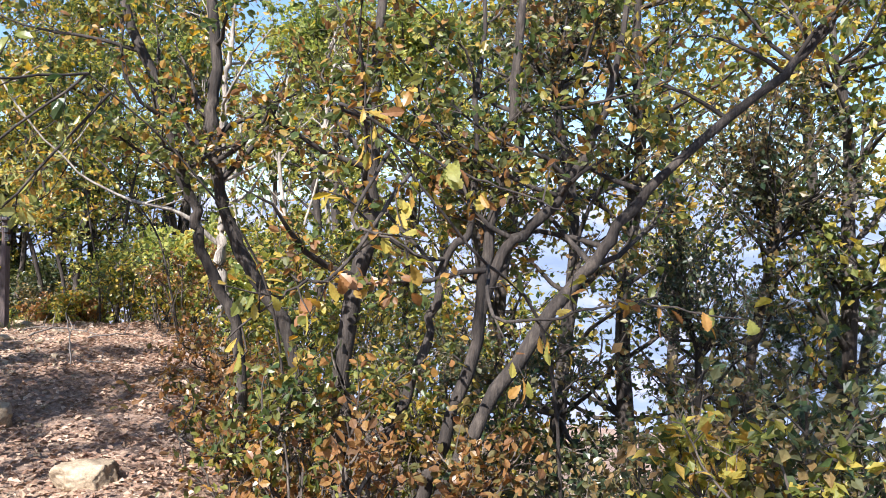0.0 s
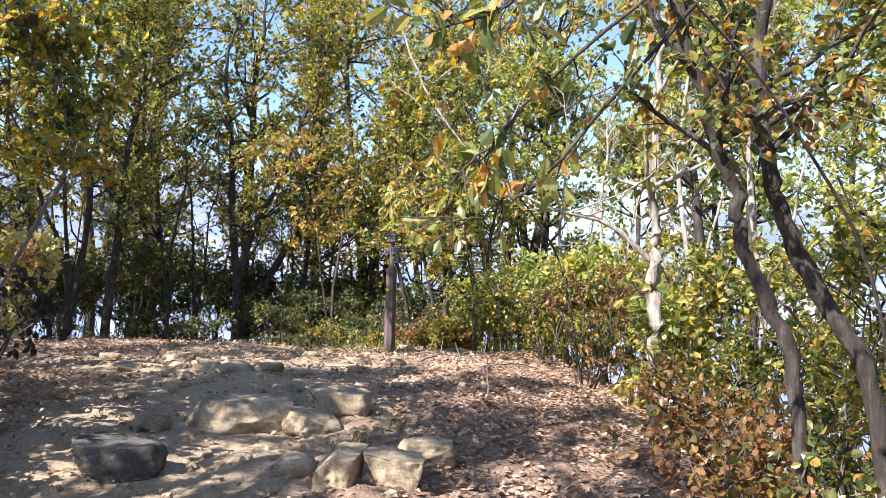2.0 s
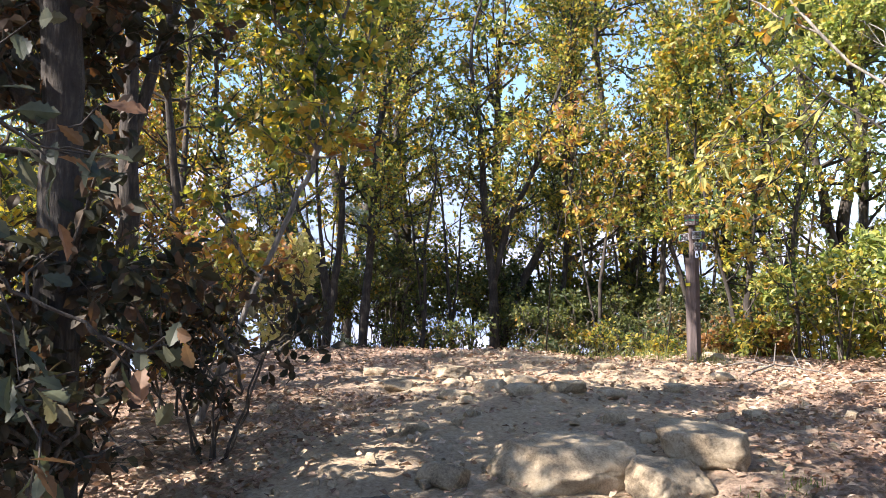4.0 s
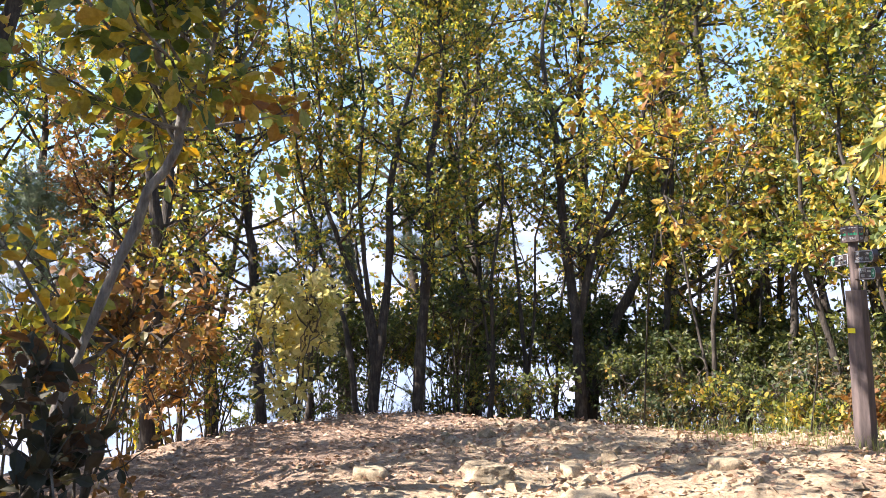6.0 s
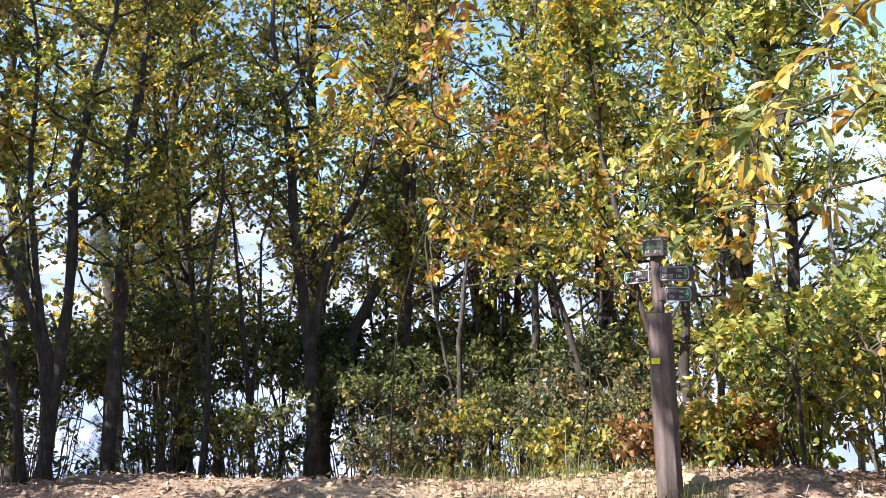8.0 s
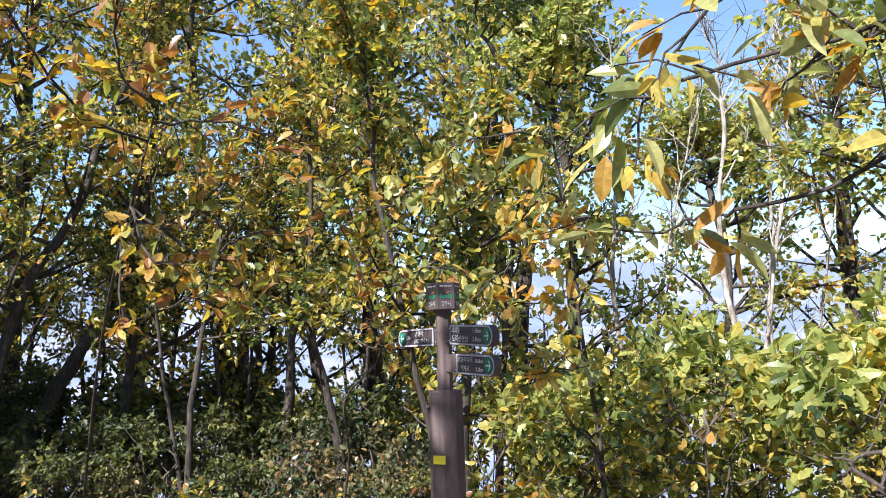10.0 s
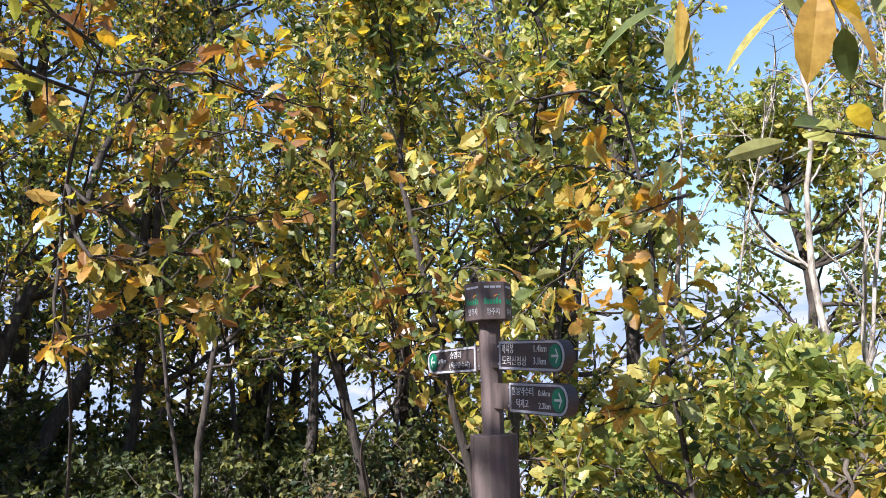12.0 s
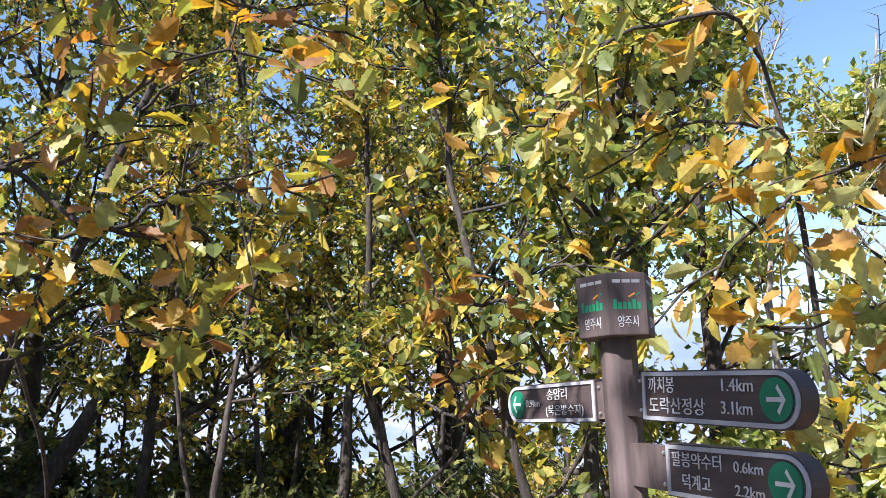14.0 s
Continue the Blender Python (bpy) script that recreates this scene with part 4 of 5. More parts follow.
def rim(bm, length, h, y0, y1, w, steps=14):
    def loop(inset):
        r = h / 2 - inset
        return [(inset, -r), (length - h / 2, -r)] + [(length - h / 2 + r * math.sin(a), -r * math.cos(a)) for a in [math.pi * k / steps for k in range(1, steps)]] + [(length - h / 2, r), (inset, r)]
    rows = [[bm.verts.new((x, y, z)) for x, z in loop(i)] for i, y in ((0.003, y1), (0.003, y0), (0.003 + w, y0), (0.003 + w, y1))]
    for a, b in ((0, 1), (1, 2), (2, 3)):
        for k in range(len(rows[0])):
            j = (k + 1) % len(rows[0])
            bm.faces.new((rows[a][k], rows[a][j], rows[b][j], rows[b][k]))
    bmesh.ops.recalc_face_normals(bm, faces=bm.faces[:])


def arrow_board(z, out, turn, lines, length, h, mirror=False, sag=0.0):
    """An arrow board at height z that leaves the post under the turn (degrees from +x)."""
    root = part("arrow_board", (lambda bm: (pill(bm, length, h, -0.02, 0.02), bm)[1])(bmesh.new()), BOARD_BROWN, post, "dark brown arrow board with a pale rim and white lettering")
    c, s = math.cos(radians(turn)), math.sin(radians(turn))
    flip = -1 if mirror else 1
    root.location = (out * c, out * s, z)
    root.rotation_euler = (0, radians(sag), radians(turn))
    side = flip  # the lettered face looks to -y for a board that points to +x
    bm = bmesh.new()
    rim(bm, length, h, -0.0235, -0.0195, 0.0085)
    o = part("rim", bm, RIM_WHITE, root, "pale grey painted rim")
    if mirror:
        o.rotation_euler = (math.pi, 0, 0)
    bm = bmesh.new()
    bmesh.ops.create_cone(bm, cap_ends=True, segments=28, radius1=h * 0.36, radius2=h * 0.36, depth=0.003, matrix=Matrix.Translation((length - h * 0.53, -0.0215 * side, 0)) @ Matrix.Rotation(math.pi / 2, 4, 'X'))
    part("disc", bm, DISC_GREEN, root, "green disc")
    bm = bmesh.new()
    ax, aw = length - h * 0.53, h * 0.2
    thin = [(-aw, -0.05), (aw * 0.62, -0.05), (0.1 * aw, -0.25), (0.32 * aw, -0.33), (aw * 1.1, 0), (0.32 * aw, 0.33), (0.1 * aw, 0.25), (aw * 0.62, 0.05), (-aw, 0.05)]
    f = [bm.verts.new((ax + x, -0.0238 * side, q * h * 0.75)) for x, q in thin]
    bm.faces.new(f if side > 0 else f[::-1])
    part("arrow", bm, LETTER_WHITE, root, "white arrow")
    bm = bmesh.new()
    bmesh.ops.create_cube(bm, size=1.0, matrix=Matrix.Translation((-out / 2 + 0.01, 0, 0)) @ Matrix.Diagonal((out + 0.02, 0.03, h * 0.86, 1)))
    part("bracket", bm, POST_WOOD, root, "plain brown mounting plank")
    for zz in (-0.3, 0.3):
        bm = bmesh.new()
        bmesh.ops.create_uvsphere(bm, u_segments=8, v_segments=5, radius=0.005, matrix=Matrix.Translation((-0.012 if out > 0.08 else 0.006, -0.0165 * side, zz * h)))
        part("screw", bm, SCREW, root, "small steel screw")
    for text, x, zz, size, width in lines:
        if mirror:
            m = Matrix.Translation((x, 0.0225, zz)) @ Matrix.Rotation(math.pi, 4, 'Z') @ Matrix.Rotation(math.pi / 2, 4, 'X')
        else:
            m = Matrix.Translation((x, -0.0225, zz)) @ Matrix.Rotation(math.pi / 2, 4, 'X')
        flat_text("lettering", text, size, LETTER_WHITE, root, m, 'LEFT', width)
    return root


arrow_board(1.732, 0.113, -75.3, [("까치봉", 0.025, 0.022, 0.038, 0.09), ("도락산정상", 0.025, -0.022, 0.038, 0.185), ("1.4km", 0.258, 0.024, 0.035, 0.085), ("3.1km", 0.258, -0.02, 0.035, 0.085)], 0.465, 0.111, sag=3.0)
arrow_board(1.573, 0.174, -74.0, [("팔봉약수터", 0.02, 0.022, 0.034, 0.15), ("덕계고", 0.05, -0.022, 0.034, 0.085), ("0.6km", 0.205, 0.02, 0.029, 0.075), ("2.2km", 0.205, -0.024, 0.029, 0.075)], 0.391, 0.111, sag=2.0)
arrow_board(1.727, 0.081, 107.7, [("송암리", 0.228, 0.02, 0.034, 0.1), ("(묵은밭수지)", 0.235, -0.022, 0.03, 0.18), ("0.9km", 0.342, 0.0, 0.028, 0.075)], 0.447, 0.107, mirror=True)
cap = bpy.data.objects["cap"]
for k in range(6):
    ang = 0.5236 + k * math.pi / 3
    face = Matrix.Rotation(ang + math.pi / 2, 4, 'Z') @ Matrix.Translation((0, -0.0842, 1.95)) @ Matrix.Rotation(math.pi / 2, 4, 'X')
    flat_text("lettering", "양주시", 0.03, LETTER_WHITE, cap, face @ Matrix.Translation((0, -0.046, 0.0006)), 'CENTER', 0.05)
    marks = [("emblem", LETTER_GREEN, -0.03 + 0.0118 * q, -0.006 + (0.003 if q in (0, 4) else 0), 0.0085, 0.024 if q in (0, 4) else 0.017) for q in range(6)]
    marks += [("line", LETTER_WHITE, -0.024 + 0.024 * q, 0.053, 0.02, 0.008) for q in range(3)]
    marks += [("flourish", ORANGE_PAINT, 0.012, 0.019, 0.018, 0.004), ("flourish", LETTER_GREEN, 0.028, 0.022, 0.014, 0.003)]
    for nm, mat, x, y, w, h in marks:
        bm = bmesh.new()
        bmesh.ops.create_cube(bm, size=1.0, matrix=face @ Matrix.Translation((x, y, 0)) @ Matrix.Rotation(0.5 if nm == "flourish" else 0, 4, 'Z') @ Matrix.Diagonal((w, h, 0.0016, 1)))
        part(nm, bm, mat, cap)


# ---------------------------------------------------------------- rocks
def rock(label, x, y, size, seed, mat=None, sink=0.35, turn=0.0, name="rock", flat=0.0, boxy=0.0, cuts=13):
    rng = np.random.default_rng(seed)
    bm = bmesh.new()
    bmesh.ops.create_icosphere(bm, subdivisions=5 if max(size) > 0.25 else 3, radius=1.0)
    planes = [(unit(rng.normal(0, 1, 3) * np.array([1, 1, 0.6])), rng.uniform(0.5, 0.82)) for _ in range(cuts)]
    planes.append((np.array([0.05, -0.04, 1.0]) / 1.002, 0.62 - flat))
    o = rng.uniform(0, 50, 3)
    for v in bm.verts:
        q = np.array(v.co)
        if boxy:
            q = q * (1 - boxy + boxy * 0.86 / float(np.sum(np.abs(q) ** 8) ** 0.125))
        for nn, d in planes:
            over = q @ nn - d
            if over > 0:
                q = q - nn * over * 0.99
        w = noise.fractal(Vector(q * 1.6 + o), 0.9, 2.1, 4) * 0.08 + noise.fractal(Vector(q * 5 + o), 0.8, 2.1, 4) * 0.05 - max(0.0, 0.06 - abs(noise.noise(Vector(q * 1.7 + o)))) * 0.9
        q = q * (1 + w)
        v.co = Vector(q * np.array(size))
    me = bpy.data.meshes.new(name)
    bm.to_mesh(me)
    bm.free()
    me.polygons.foreach_set("use_smooth", [True] * len(me.polygons))
    me.materials.append(mat or ROCK)
    ob = new(name, me)
    ob.matrix_world = pose(x, y, hz(x, y) + size[2] * (0.62 - sink * 1.2), 0, 0, turn)
    return tagged(ob, label, "rock", group="rocks of the path")


TANR = "tan weathered rock half sunk in the sandy path"
rock("blocky tan rock with a dark shaded end, set in fallen leaves", 0.05, -6.0, (0.33, 0.26, 0.27), 1, turn=-8, sink=0.4, boxy=0.8, cuts=6)
rock("broad tan boulder half buried in the path", -0.72, -6.35, (0.54, 0.46, 0.34), 2, turn=5, sink=0.45, cuts=5)
rock(TANR, -0.15, -6.5, (0.25, 0.26, 0.22), 3, sink=0.45, cuts=6)
rock("split tan rock with a flat lit top", 0.27, -7.72, (0.2, 0.3, 0.27), 4, turn=-6, flat=0.02, sink=0.42, boxy=1.0, cuts=4)
rock("split tan rock with a flat lit top", 0.68, -7.7, (0.27, 0.3, 0.27), 5, turn=5, flat=0.02, sink=0.42, boxy=1.0, cuts=4)
rock(TANR, 0.84, -7.22, (0.3, 0.2, 0.22), 6, turn=12, sink=0.36, boxy=0.8, cuts=6)
rock(TANR, -0.1, -7.6, (0.2, 0.2, 0.12), 7)
rock("rock beside the path, coloured dark grey to stand for its shade", -1.4, -7.6, (0.38, 0.3, 0.26), 8, mat=DARK_ROCK, turn=12, sink=0.4, boxy=0.4, cuts=4)
rock("rounded pale rock among dry leaves", 1.85, -8.9, (0.28, 0.24, 0.22), 9, turn=20)
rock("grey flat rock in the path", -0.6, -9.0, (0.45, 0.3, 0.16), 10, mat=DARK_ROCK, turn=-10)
rock(TANR, -1.5, -6.7, (0.24, 0.18, 0.14), 11)
rng = np.random.default_rng(77)
for k, (x, y, s) in enumerate([(-3.0, -3.5, 0.2), (-2.5, -3.2, 0.16), (-1.95, -3.65, 0.22), (-1.5, -4.2, 0.2), (-1.2, -3.85, 0.24), (-0.75, -3.6, 0.18), (-0.6, -4.9, 0.16), (-2.2, -4.1, 0.17), (-1.75, -3.0, 0.2), (-2.8, -2.4, 0.22), (-0.2, -3.0, 0.16), (-3.6, -2.8, 0.18), (0.3, -2.2, 0.16), (-2.3, -1.6, 0.15), (-1.1, -1.5, 0.17), (-0.3, -5.4, 0.12), (-2.1, -5.6, 0.13), (0.5, -4.3, 0.13), (0.25, 0.45, 0.16), (0.9, -0.5, 0.14)]):
    rock("small tan rock at the eroded crest of the path", x, y, (s * rng.uniform(0.9, 1.3), s, s * 0.62), 200 + k, sink=0.48, turn=float(rng.uniform(0, 180)))

# ---------------------------------------------------------------- litter, pebbles, grass
rng = np.random.default_rng(9)
N = 70000
LITTER = outline_leaf([(0.55, 0.3)], 0.2)
x, y = np.concatenate([rng.uniform(-6.5, 4.2, N), rng.normal(-1, 7, N // 2)]), np.concatenate([rng.uniform(-13, 3.5, N), rng.normal(-5, 8, N // 2)])
density = np.clip(0.28 + 0.55 * (x - 0.1) / 1.2, 0.13, 1.0)
density = np.where((x < -2.6) & (y < -4), 0.85, density)
density = np.where(y > -3, np.clip(density * 0.7, 0.3, 0.7), density)
keep = rng.random(len(x)) < density * np.where(np.hypot(x + 1, y + 5) > 14, 0.4, 1.0)
x, y = x[keep], y[keep]
p = np.stack([x, y, hgt(x, y) + rng.uniform(0.004, 0.045, len(x))], 1)
a = rng.uniform(0, 2 * np.pi, len(x))
d = np.stack([np.cos(a), np.sin(a), rng.normal(0, 0.25, len(x))], 1)
nn = rng.normal(0, 0.38, (len(x), 3))
nn[:, 2] += 1
tagged(new("leaf_litter", leaves_mesh("leaf_litter", p, d, unit(nn), rng.uniform(0.035, 0.09, len(x)), LITTER, LEAF_DRY)), "dry brown oak leaves fallen all over the ground", "leaf litter", kind="stuff")

acc = Acc()
cube_v = np.array([[-1, -1, -1], [1, -1, -1], [1, 1, -1], [-1, 1, -1], [-0.7, -0.6, 1], [0.6, -0.7, 1], [0.7, 0.6, 1], [-0.6, 0.7, 1]], float)
cube_f = np.array([[0, 3, 2, 1], [4, 5, 6, 7], [0, 1, 5, 4], [1, 2, 6, 5], [2, 3, 7, 6], [3, 0, 4, 7]])
for k in range(900):
    px, py = rng.uniform(-4.5, 1.6), rng.uniform(-11, 2.0)
    s = abs(rng.normal(0, 0.018)) + 0.008
    rot = np.array(Euler(rng.uniform(-0.5, 0.5, 3) + np.array([0, 0, rng.uniform(0, 6)])).to_matrix())
    acc.add((cube_v * rng.uniform(0.7, 1.2, (8, 3)) * s * np.array([1.2, 1, 0.7])) @ rot.T + np.array([px, py, hz(px, py) + s * 0.3]), cube_f)
tagged(new("pebbles", acc.mesh("pebbles", ROCK, False)), "loose tan pebbles on the sandy path", "pebbles", kind="stuff")


def grass(label, spots, seed, count, tall):
    r = np.random.default_rng(seed)
    va, fa = [], []
    for cx, cy, rad in spots:
        for k in range(count):
            q = r.normal(0, rad, 2)
            bx, by = cx + q[0], cy + q[1]
            h, a = tall * r.uniform(0.4, 1.1), r.uniform(0, 2 * np.pi)
            lean = r.uniform(0.15, 0.75) * h
            dx, dy, w = np.cos(a), np.sin(a), 0.004
            g, i = hz(bx, by), len(va)
            for t_ in (0.0, 0.5, 1.0):
                ww = w * (1 - 0.85 * t_)
                c = np.array([bx + dx * lean * t_ ** 2, by + dy * lean * t_ ** 2, g + h * (t_ - 0.22 * t_ * t_)])
                va += [c + np.array([-dy * ww, dx * ww, 0]), c - np.array([-dy * ww, dx * ww, 0])]
            fa += [(i, i + 1, i + 3, i + 2), (i + 2, i + 3, i + 5, i + 4)]
    return tagged(new("grass", raw_mesh("grass", np.array(va), np.array(fa), GRASS)), label, "grass", kind="stuff")


grass("tufts of dry yellow-green grass on the crest", [(-1.6, 1.6, 0.5), (-0.9, 1.9, 0.45), (-2.4, 2.3, 0.5), (-0.2, 1.4, 0.4), (-3.3, 3.0, 0.5), (0.1, 0.5, 0.25), (-0.4, 0.1, 0.3), (-1.2, 0.8, 0.45), (0.2, -0.15, 0.14), (-0.7, 2.8, 0.5), (-4.2, 3.4, 0.5)], 3, 110, 0.2)
grass("tall green grass blades at the wood's edge", [(-1.75, 2.7, 0.1), (-1.0, 2.6, 0.1), (-2.6, 3.2, 0.12), (-0.3, 3.0, 0.12), (-1.4, 3.3, 0.2), (-0.6, 1.2, 0.12), (-1.3, 1.9, 0.15)], 4, 24, 0.55)
grass("small green tuft between the rocks", [(0.35, -6.7, 0.07), (0.6, -6.4, 0.06)], 5, 70, 0.09)


# ---------------------------------------------------------------- saplings whose boughs hang near the path
def bough(parent, pts, seed, leaf, shape, leaf_size, twigs, per, bark=None, twig_len=0.26, droop=0.5, r0=0.009):
    """A bough of a tree; each of its leaves is a piece of its own on one shared mesh."""
    rng = np.random.default_rng(seed)
    line = smooth_line(np.array(pts, float), 5, 0.006, rng)
    wood = Acc()
    tube(wood, line, np.linspace(r0, 0.0035, len(line)), 6)
    ta, tb = [], []
    for k in range(twigs):
        j = min(int(len(line) * (0.08 + 0.92 * k / twigs)), len(line) - 2)
        d = unit(unit(line[j + 1] - line[j]) * 0.5 + rng.normal(0, 0.55, 3))
        e = line[j] + d * twig_len * rng.uniform(0.5, 1.2)
        tube(wood, np.array([line[j], (line[j] + e) / 2 + rng.normal(0, 0.02, 3), e]), [0.0045, 0.0035, 0.002], 4)
        ta.append(line[j])
        tb.append(e)
    inv = Matrix.Translation(-parent.location)
    me = wood.mesh("bough", bark or BARK)
    me.transform(inv)
    ob = tagged(part("bough", me, bark or BARK, parent), kind="stuff")
    p, d, nn = twig_leaves(rng, np.array(ta), np.array(tb), per, droop)
    shared = [leaves_mesh("leaf", np.zeros((1, 3)), np.array([[1.0, 0, 0]]), np.array([[0, 0, 1.0]]), np.array([1.0]), form, leaf) for form in shape]
    for k in range(len(p)):
        dd, side = Vector(d[k]), Vector(np.cross(nn[k], d[k])).normalized()
        s = leaf_size * rng.uniform(0.6, 1.2)
        o = new("leaf", shared[k % 3])
        o.parent = ob
        o.matrix_local = inv @ Matrix.Translation(p[k]) @ Matrix((dd, side, dd.cross(side))).transposed().to_4x4() @ Matrix.Diagonal((s, s * rng.uniform(0.8, 1.15), s, 1))
    return ob


def sapling(label, stem, boughs, seed, leaf, shape, leaf_size, per, name="oak_sapling", r0=0.022, bark=None, twig_len=0.26, droop=0.5):
    x, y = stem[0][:2]
    holder = new(name)
    holder.location = (x, y, hz(x, y))
    tagged(holder, label, "sapling")
    s = np.array(stem, float)
    s[0, 2] = hz(x, y) - 0.1
    line = smooth_line(s, 5)
    acc = Acc()
    tube(acc, line - np.array(holder.location), np.linspace(r0, r0 * 0.4, len(line)), 7)
    part("trunk", acc.mesh("trunk", bark or BARK), bark or BARK, holder)
    for k, (pts, twigs) in enumerate(boughs):
        near = line[np.argmin(np.linalg.norm(line - np.array(pts[0]), axis=1))]
        bough(holder, [tuple(near), *pts], seed * 10 + k, leaf, shape, leaf_size, twigs, per, twig_len=twig_len, droop=droop)
    return holder


sapling("long-leaved oak whose green and tan boughs hang over the path", [(2.85, -2.8, 0), (2.62, -2.95, 0.9), (2.4, -2.85, 1.7), (1.8, -3.0, 2.5), (1.35, -2.9, 2.9), (0.95, -2.95, 3.3)], [
    ([(0.63, -2.8, 2.9), (0.5, -2.67, 2.82), (0.37, -2.54, 2.67), (0.25, -2.43, 2.55), (0.16, -2.34, 2.39), (0.08, -2.27, 2.25)], 12),
    ([(1.08, -2.77, 2.66), (0.94, -2.63, 2.6), (0.79, -2.49, 2.51), (0.65, -2.39, 2.47), (0.55, -2.29, 2.36)], 10),
    ([(0.9, -2.4, 2.2), (0.55, -2.16, 2.06), (0.44, -2.06, 2.05), (0.35, -1.99, 2.02), (0.29, -1.94, 1.98)], 5),
    ([(0.9, -2.5, 2.6), (0.5, -2.2, 2.52), (0.14, -2.0, 2.42), (0.1, -1.95, 2.35), (0.06, -1.9, 2.29)], 5)],
    61, ONE_YELLOW, CHESTNUT, 0.14, 6, name="chestnut_oak", droop=0.15, r0=0.018)
sapling("slender oak sapling with pale twigs and yellow to rust leaves", [(-3.0, 4.9, 0), (-2.65, 3.9, 1.1), (-2.25, 2.3, 1.9), (-1.9, 0.9, 2.3), (-1.72, 0.35, 2.6), (-1.6, 0.3, 3.1)], [
    ([(-1.63, 0.24, 2.37), (-1.42, 0.31, 2.44), (-1.29, 0.3, 2.59), (-1.16, 0.29, 2.7), (-0.96, 0.31, 2.75), (-0.74, 0.36, 2.69)], 13),
    ([(-1.59, 0.2, 2.18), (-1.31, 0.3, 2.22), (-1.15, 0.32, 2.33), (-1.03, 0.34, 2.36), (-0.86, 0.36, 2.36), (-0.67, 0.36, 2.41)], 10),
    ([(-1.3, 0.25, 2.2), (-1.09, 0.34, 2.24), (-1.06, 0.38, 2.17), (-0.99, 0.41, 2.08), (-0.87, 0.43, 2.03)], 5),
    ([(-1.5, 0.3, 3.0), (-1.25, 0.4, 3.05), (-0.95, 0.5, 3.0), (-0.6, 0.6, 2.95)], 11),
    ([(-1.8, 0.6, 1.9), (-1.5, 0.9, 2.0), (-1.2, 1.1, 2.05)], 9),
    ([(-1.7, -0.3, 3.1), (-1.6, -0.8, 3.4), (-1.4, -1.2, 3.5)], 17),
    ([(-1.9, -0.2, 2.9), (-2.1, -0.7, 3.2), (-2.2, -1.1, 3.3)], 17)],
    62, ONE_MIXED, OAK, 0.108, 9, r0=0.015, droop=0.12)
sapling("leafy oak sapling with large sunlit yellow-green leaves", [(1.5, 1.4, 0), (1.45, 1.3, 0.9), (1.3, 1.2, 1.8), (1.2, 1.1, 2.6), (1.1, 1.1, 3.3)], [
    ([(0.96, 0.12, 2.43), (0.8, 0.25, 2.39), (0.65, 0.37, 2.29), (0.51, 0.48, 2.15), (0.38, 0.55, 2.04)], 12),
    ([(0.84, 0.07, 1.94), (0.74, 0.15, 1.95), (0.62, 0.22, 1.91), (0.51, 0.28, 1.94)], 9),
    ([(0.7, 0.6, 3.1), (0.32, 0.7, 3.04), (0.23, 0.78, 2.94), (0.1, 0.87, 2.8), (-0.06, 0.94, 2.72), (-0.21, 1.0, 2.62)], 14),
    ([(0.9, 0.7, 2.7), (0.6, 0.8, 2.75), (0.3, 0.9, 2.6)], 11),
    ([(1.0, 0.6, 1.5), (0.8, 0.5, 1.5), (0.6, 0.55, 1.4)], 9)],
    63, ONE_YELLOW, OAK, 0.12, 9, droop=0.12)
sapling("thin oak sapling with hanging yellow and orange leaves", [(-0.55, 2.9, 0), (-0.35, 2.2, 0.7), (-0.42, 1.6, 1.3), (-0.22, 1.1, 1.65), (-0.36, 0.95, 2.2), (-0.5, 0.9, 2.5)], [
    ([(-0.24, 0.9, 1.67), (-0.3, 0.88, 1.8), (-0.33, 0.85, 2.0), (-0.38, 0.85, 2.1)], 9),
    ([(-0.1, 0.8, 2.1), (0.05, 0.75, 2.2), (0.15, 0.7, 2.2)], 8)],
    64, ONE_MIXED, OAK, 0.1, 6, r0=0.011)
sapling("oak sapling with drooping green and brown leaves over the lower path", [(3.35, -9.5, 0), (3.1, -9.75, 1.0), (2.5, -10.1, 1.9), (1.9, -10.4, 2.4)], [
    ([(1.33, -10.42, 1.85), (1.24, -10.35, 1.73), (1.15, -10.31, 1.66), (1.04, -10.26, 1.55)], 12),
    ([(1.42, -10.16, 1.59), (1.29, -10.11, 1.53), (1.19, -10.07, 1.44), (1.0, -10.02, 1.43)], 12),
    ([(1.36, -10.73, 2.24), (1.24, -10.69, 2.15), (1.1, -10.67, 2.1), (0.94, -10.65, 2.06)], 12)],
    65, ONE_GREEN, OAK, 0.1, 5, r0=0.012)
sapling("oak sapling reaching toward the path, grey-green leaves darkened for shade", [(-2.8, -10.5, 0), (-2.6, -10.4, 0.8), (-2.4, -10.3, 1.4), (-2.3, -10.2, 2.2)], [
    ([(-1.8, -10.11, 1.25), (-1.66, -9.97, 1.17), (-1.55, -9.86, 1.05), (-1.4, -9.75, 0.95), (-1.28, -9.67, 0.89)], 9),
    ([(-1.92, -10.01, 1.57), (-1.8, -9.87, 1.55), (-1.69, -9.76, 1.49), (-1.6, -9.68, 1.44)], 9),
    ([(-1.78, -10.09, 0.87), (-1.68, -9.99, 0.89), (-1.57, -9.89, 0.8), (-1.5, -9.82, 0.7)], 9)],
    66, ONE_SHADE_DARK, OAK, 0.1, 5)
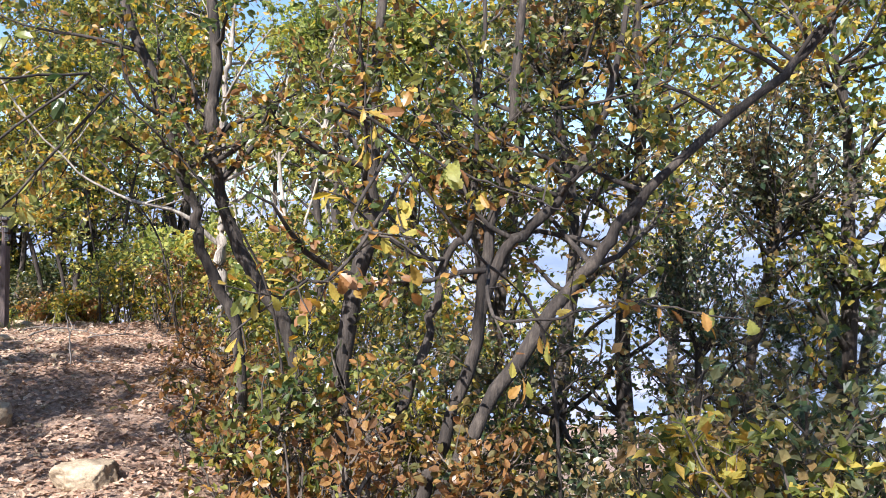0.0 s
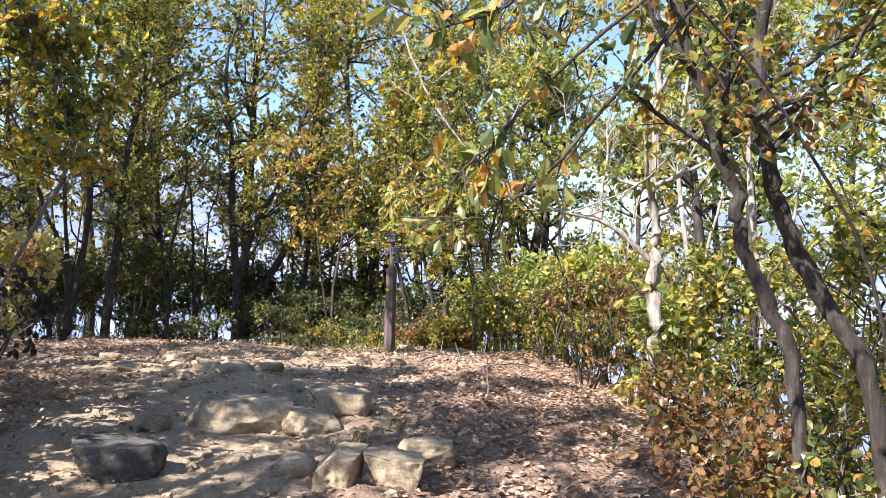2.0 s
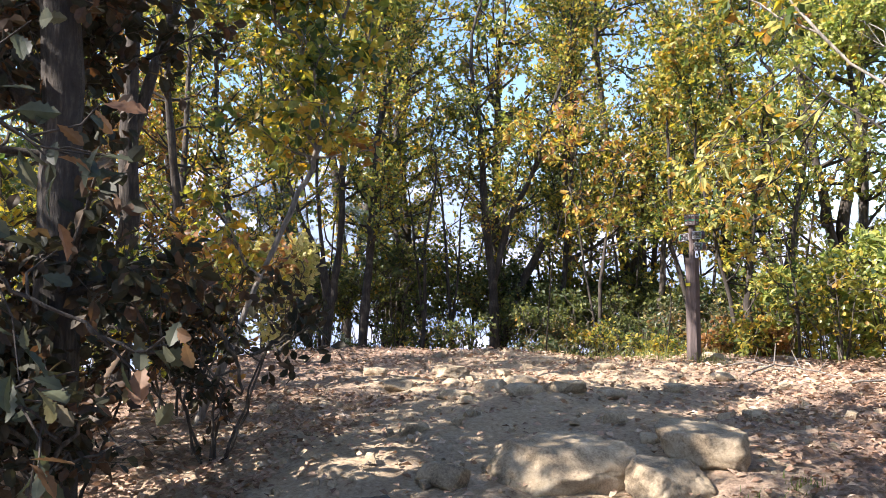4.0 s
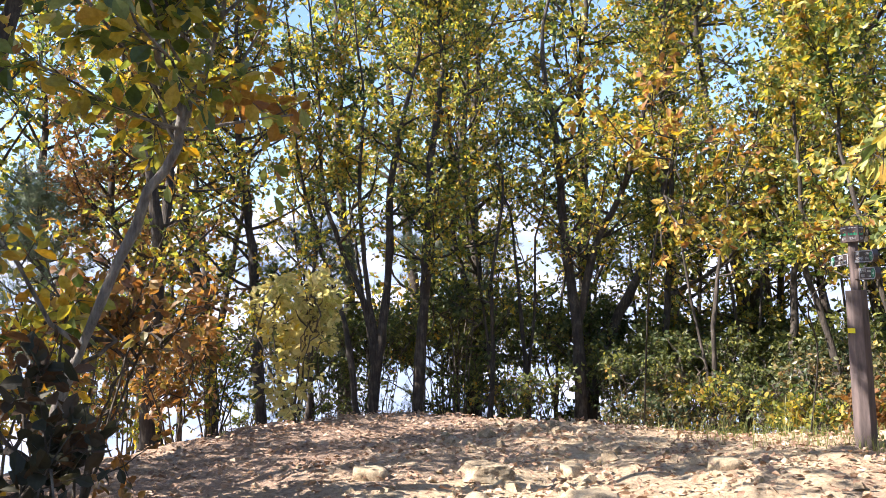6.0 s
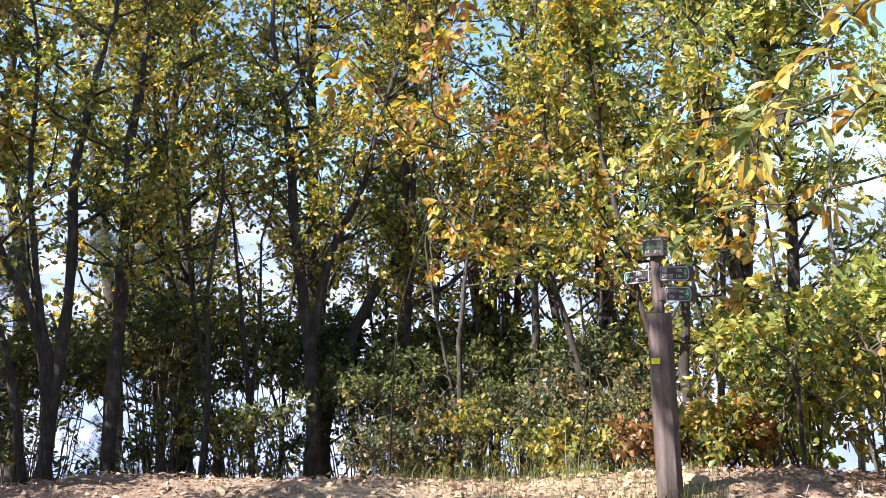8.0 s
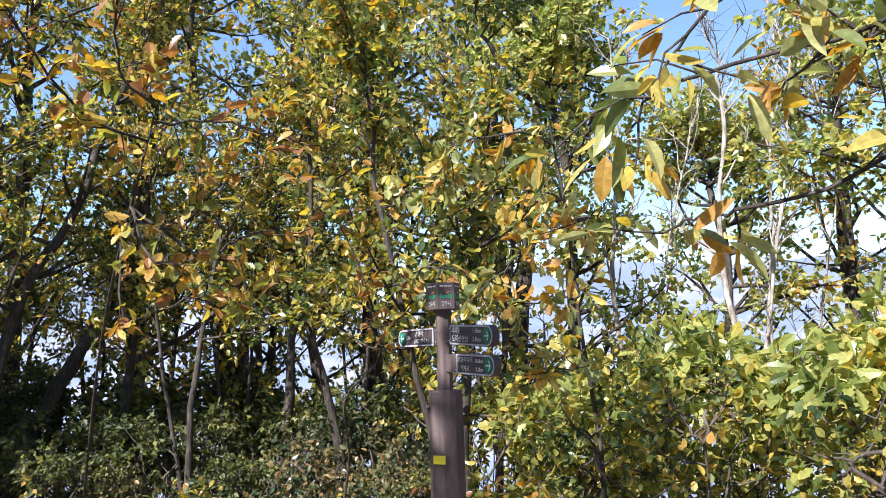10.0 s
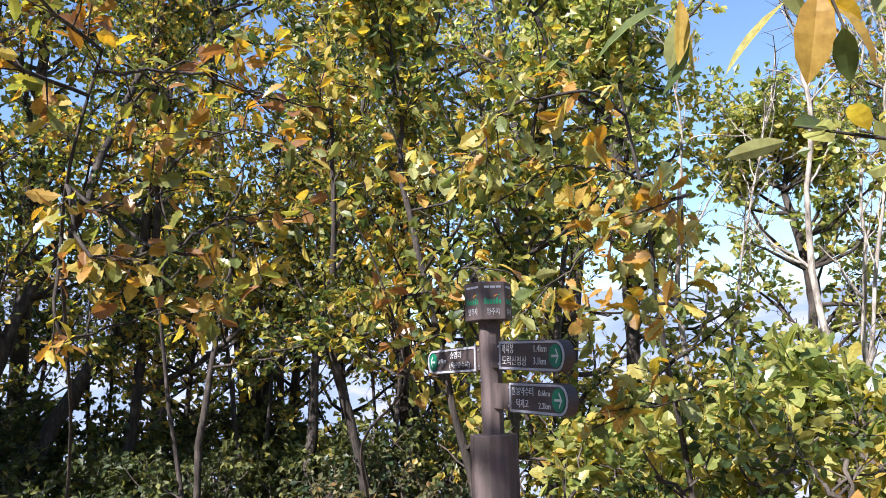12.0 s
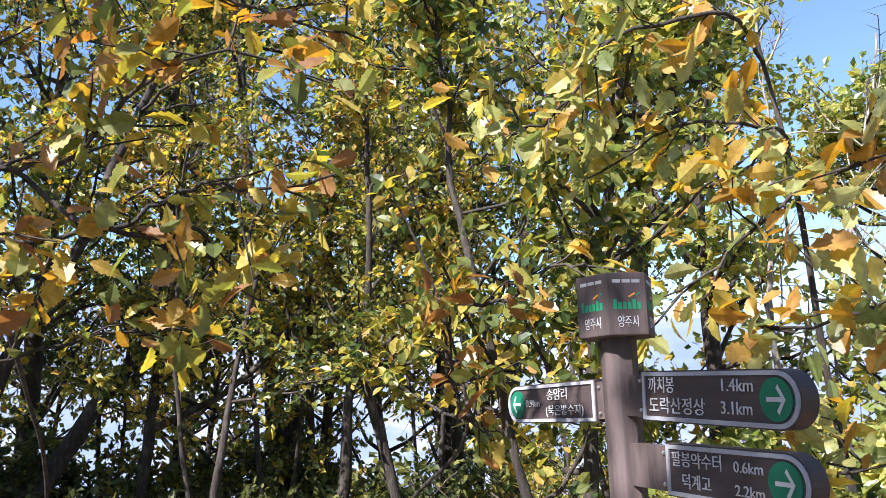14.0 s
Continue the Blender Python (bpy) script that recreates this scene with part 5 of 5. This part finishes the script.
sapling("oak sapling with yellow and orange leaves before the oak clump", [(4.5, -11.6, 0), (4.2, -11.9, 0.8), (3.6, -12.2, 1.4), (3.1, -12.3, 1.9)], [
    ([(2.93, -12.45, 1.95), (3.16, -12.49, 1.83), (3.38, -12.55, 1.7), (3.59, -12.64, 1.61), (3.79, -12.74, 1.54)], 8),
    ([(2.96, -12.6, 1.49), (3.08, -12.7, 1.41), (3.2, -12.79, 1.33)], 4),
    ([(3.6, -12.5, 1.1), (3.8, -12.74, 1.12), (3.95, -12.83, 1.17), (4.08, -12.92, 1.17), (4.26, -13.06, 1.13)], 8),
    ([(2.96, -12.4, 1.28), (2.83, -12.37, 1.23), (2.68, -12.35, 1.14), (2.53, -12.34, 1.01)], 8)],
    67, ONE_MIXED, OAK, 0.085, 5, r0=0.012)


# ---------------------------------------------------------------- dead wood on the litter
def stick(label, pts, r0, name="dead_stick", side=()):
    line = smooth_line(np.array([(x, y, hz(x, y) + dz) for x, y, dz in pts], float), 4, 0.006, np.random.default_rng(len(pts)))
    a = Acc()
    tube(a, line, np.linspace(r0, r0 * 0.45, len(line)), 6)
    for j, d, length in side:
        p0 = line[j]
        tube(a, np.array([p0, p0 + np.array(d) * length * 0.5, p0 + np.array(d) * length]), [r0 * 0.6, r0 * 0.45, r0 * 0.25], 5)
    return tagged(new(name, a.mesh(name, GREY_BARK)), label, "dead wood", group="dead wood on the ground")


stick("thin dead grey stick standing in the fallen leaves", [(1.47, -5.2, -0.05), (1.45, -5.2, 0.25), (1.42, -5.18, 0.48), (1.4, -5.2, 0.62)], 0.012, side=[(6, (0.4, 0.2, 0.8), 0.12)])
stick("fallen bare grey branch lying on dry leaves", [(1.5, -2.6, 0.02), (1.9, -2.4, 0.08), (2.25, -2.3, 0.06), (2.5, -2.35, 0.03)], 0.014, name="fallen_branch", side=[(5, (0.3, 0.5, 0.6), 0.3), (8, (0.5, -0.4, 0.5), 0.25)])
stick("short broken grey branch lying on dry leaves", [(1.5, -4.9, 0.02), (1.75, -5.0, 0.05), (2.0, -4.9, 0.03)], 0.011, name="fallen_branch", side=[(4, (0.2, 0.6, 0.5), 0.2)])
stick("fallen bare grey branch lying on dry leaves", [(0.6, -1.6, 0.02), (0.9, -1.3, 0.12), (1.3, -1.2, 0.1), (1.6, -1.4, 0.02)], 0.016, name="fallen_branch", side=[(4, (0.1, 0.3, 0.8), 0.3), (7, (-0.3, 0.4, 0.7), 0.3), (9, (0.4, 0.3, 0.5), 0.25)])
stick("dark fallen branch beside the signpost", [(0.3, -0.9, 0.02), (0.7, -0.75, 0.1), (1.05, -0.9, 0.04)], 0.014, name="fallen_branch", side=[(4, (0.2, -0.2, 0.8), 0.22)])
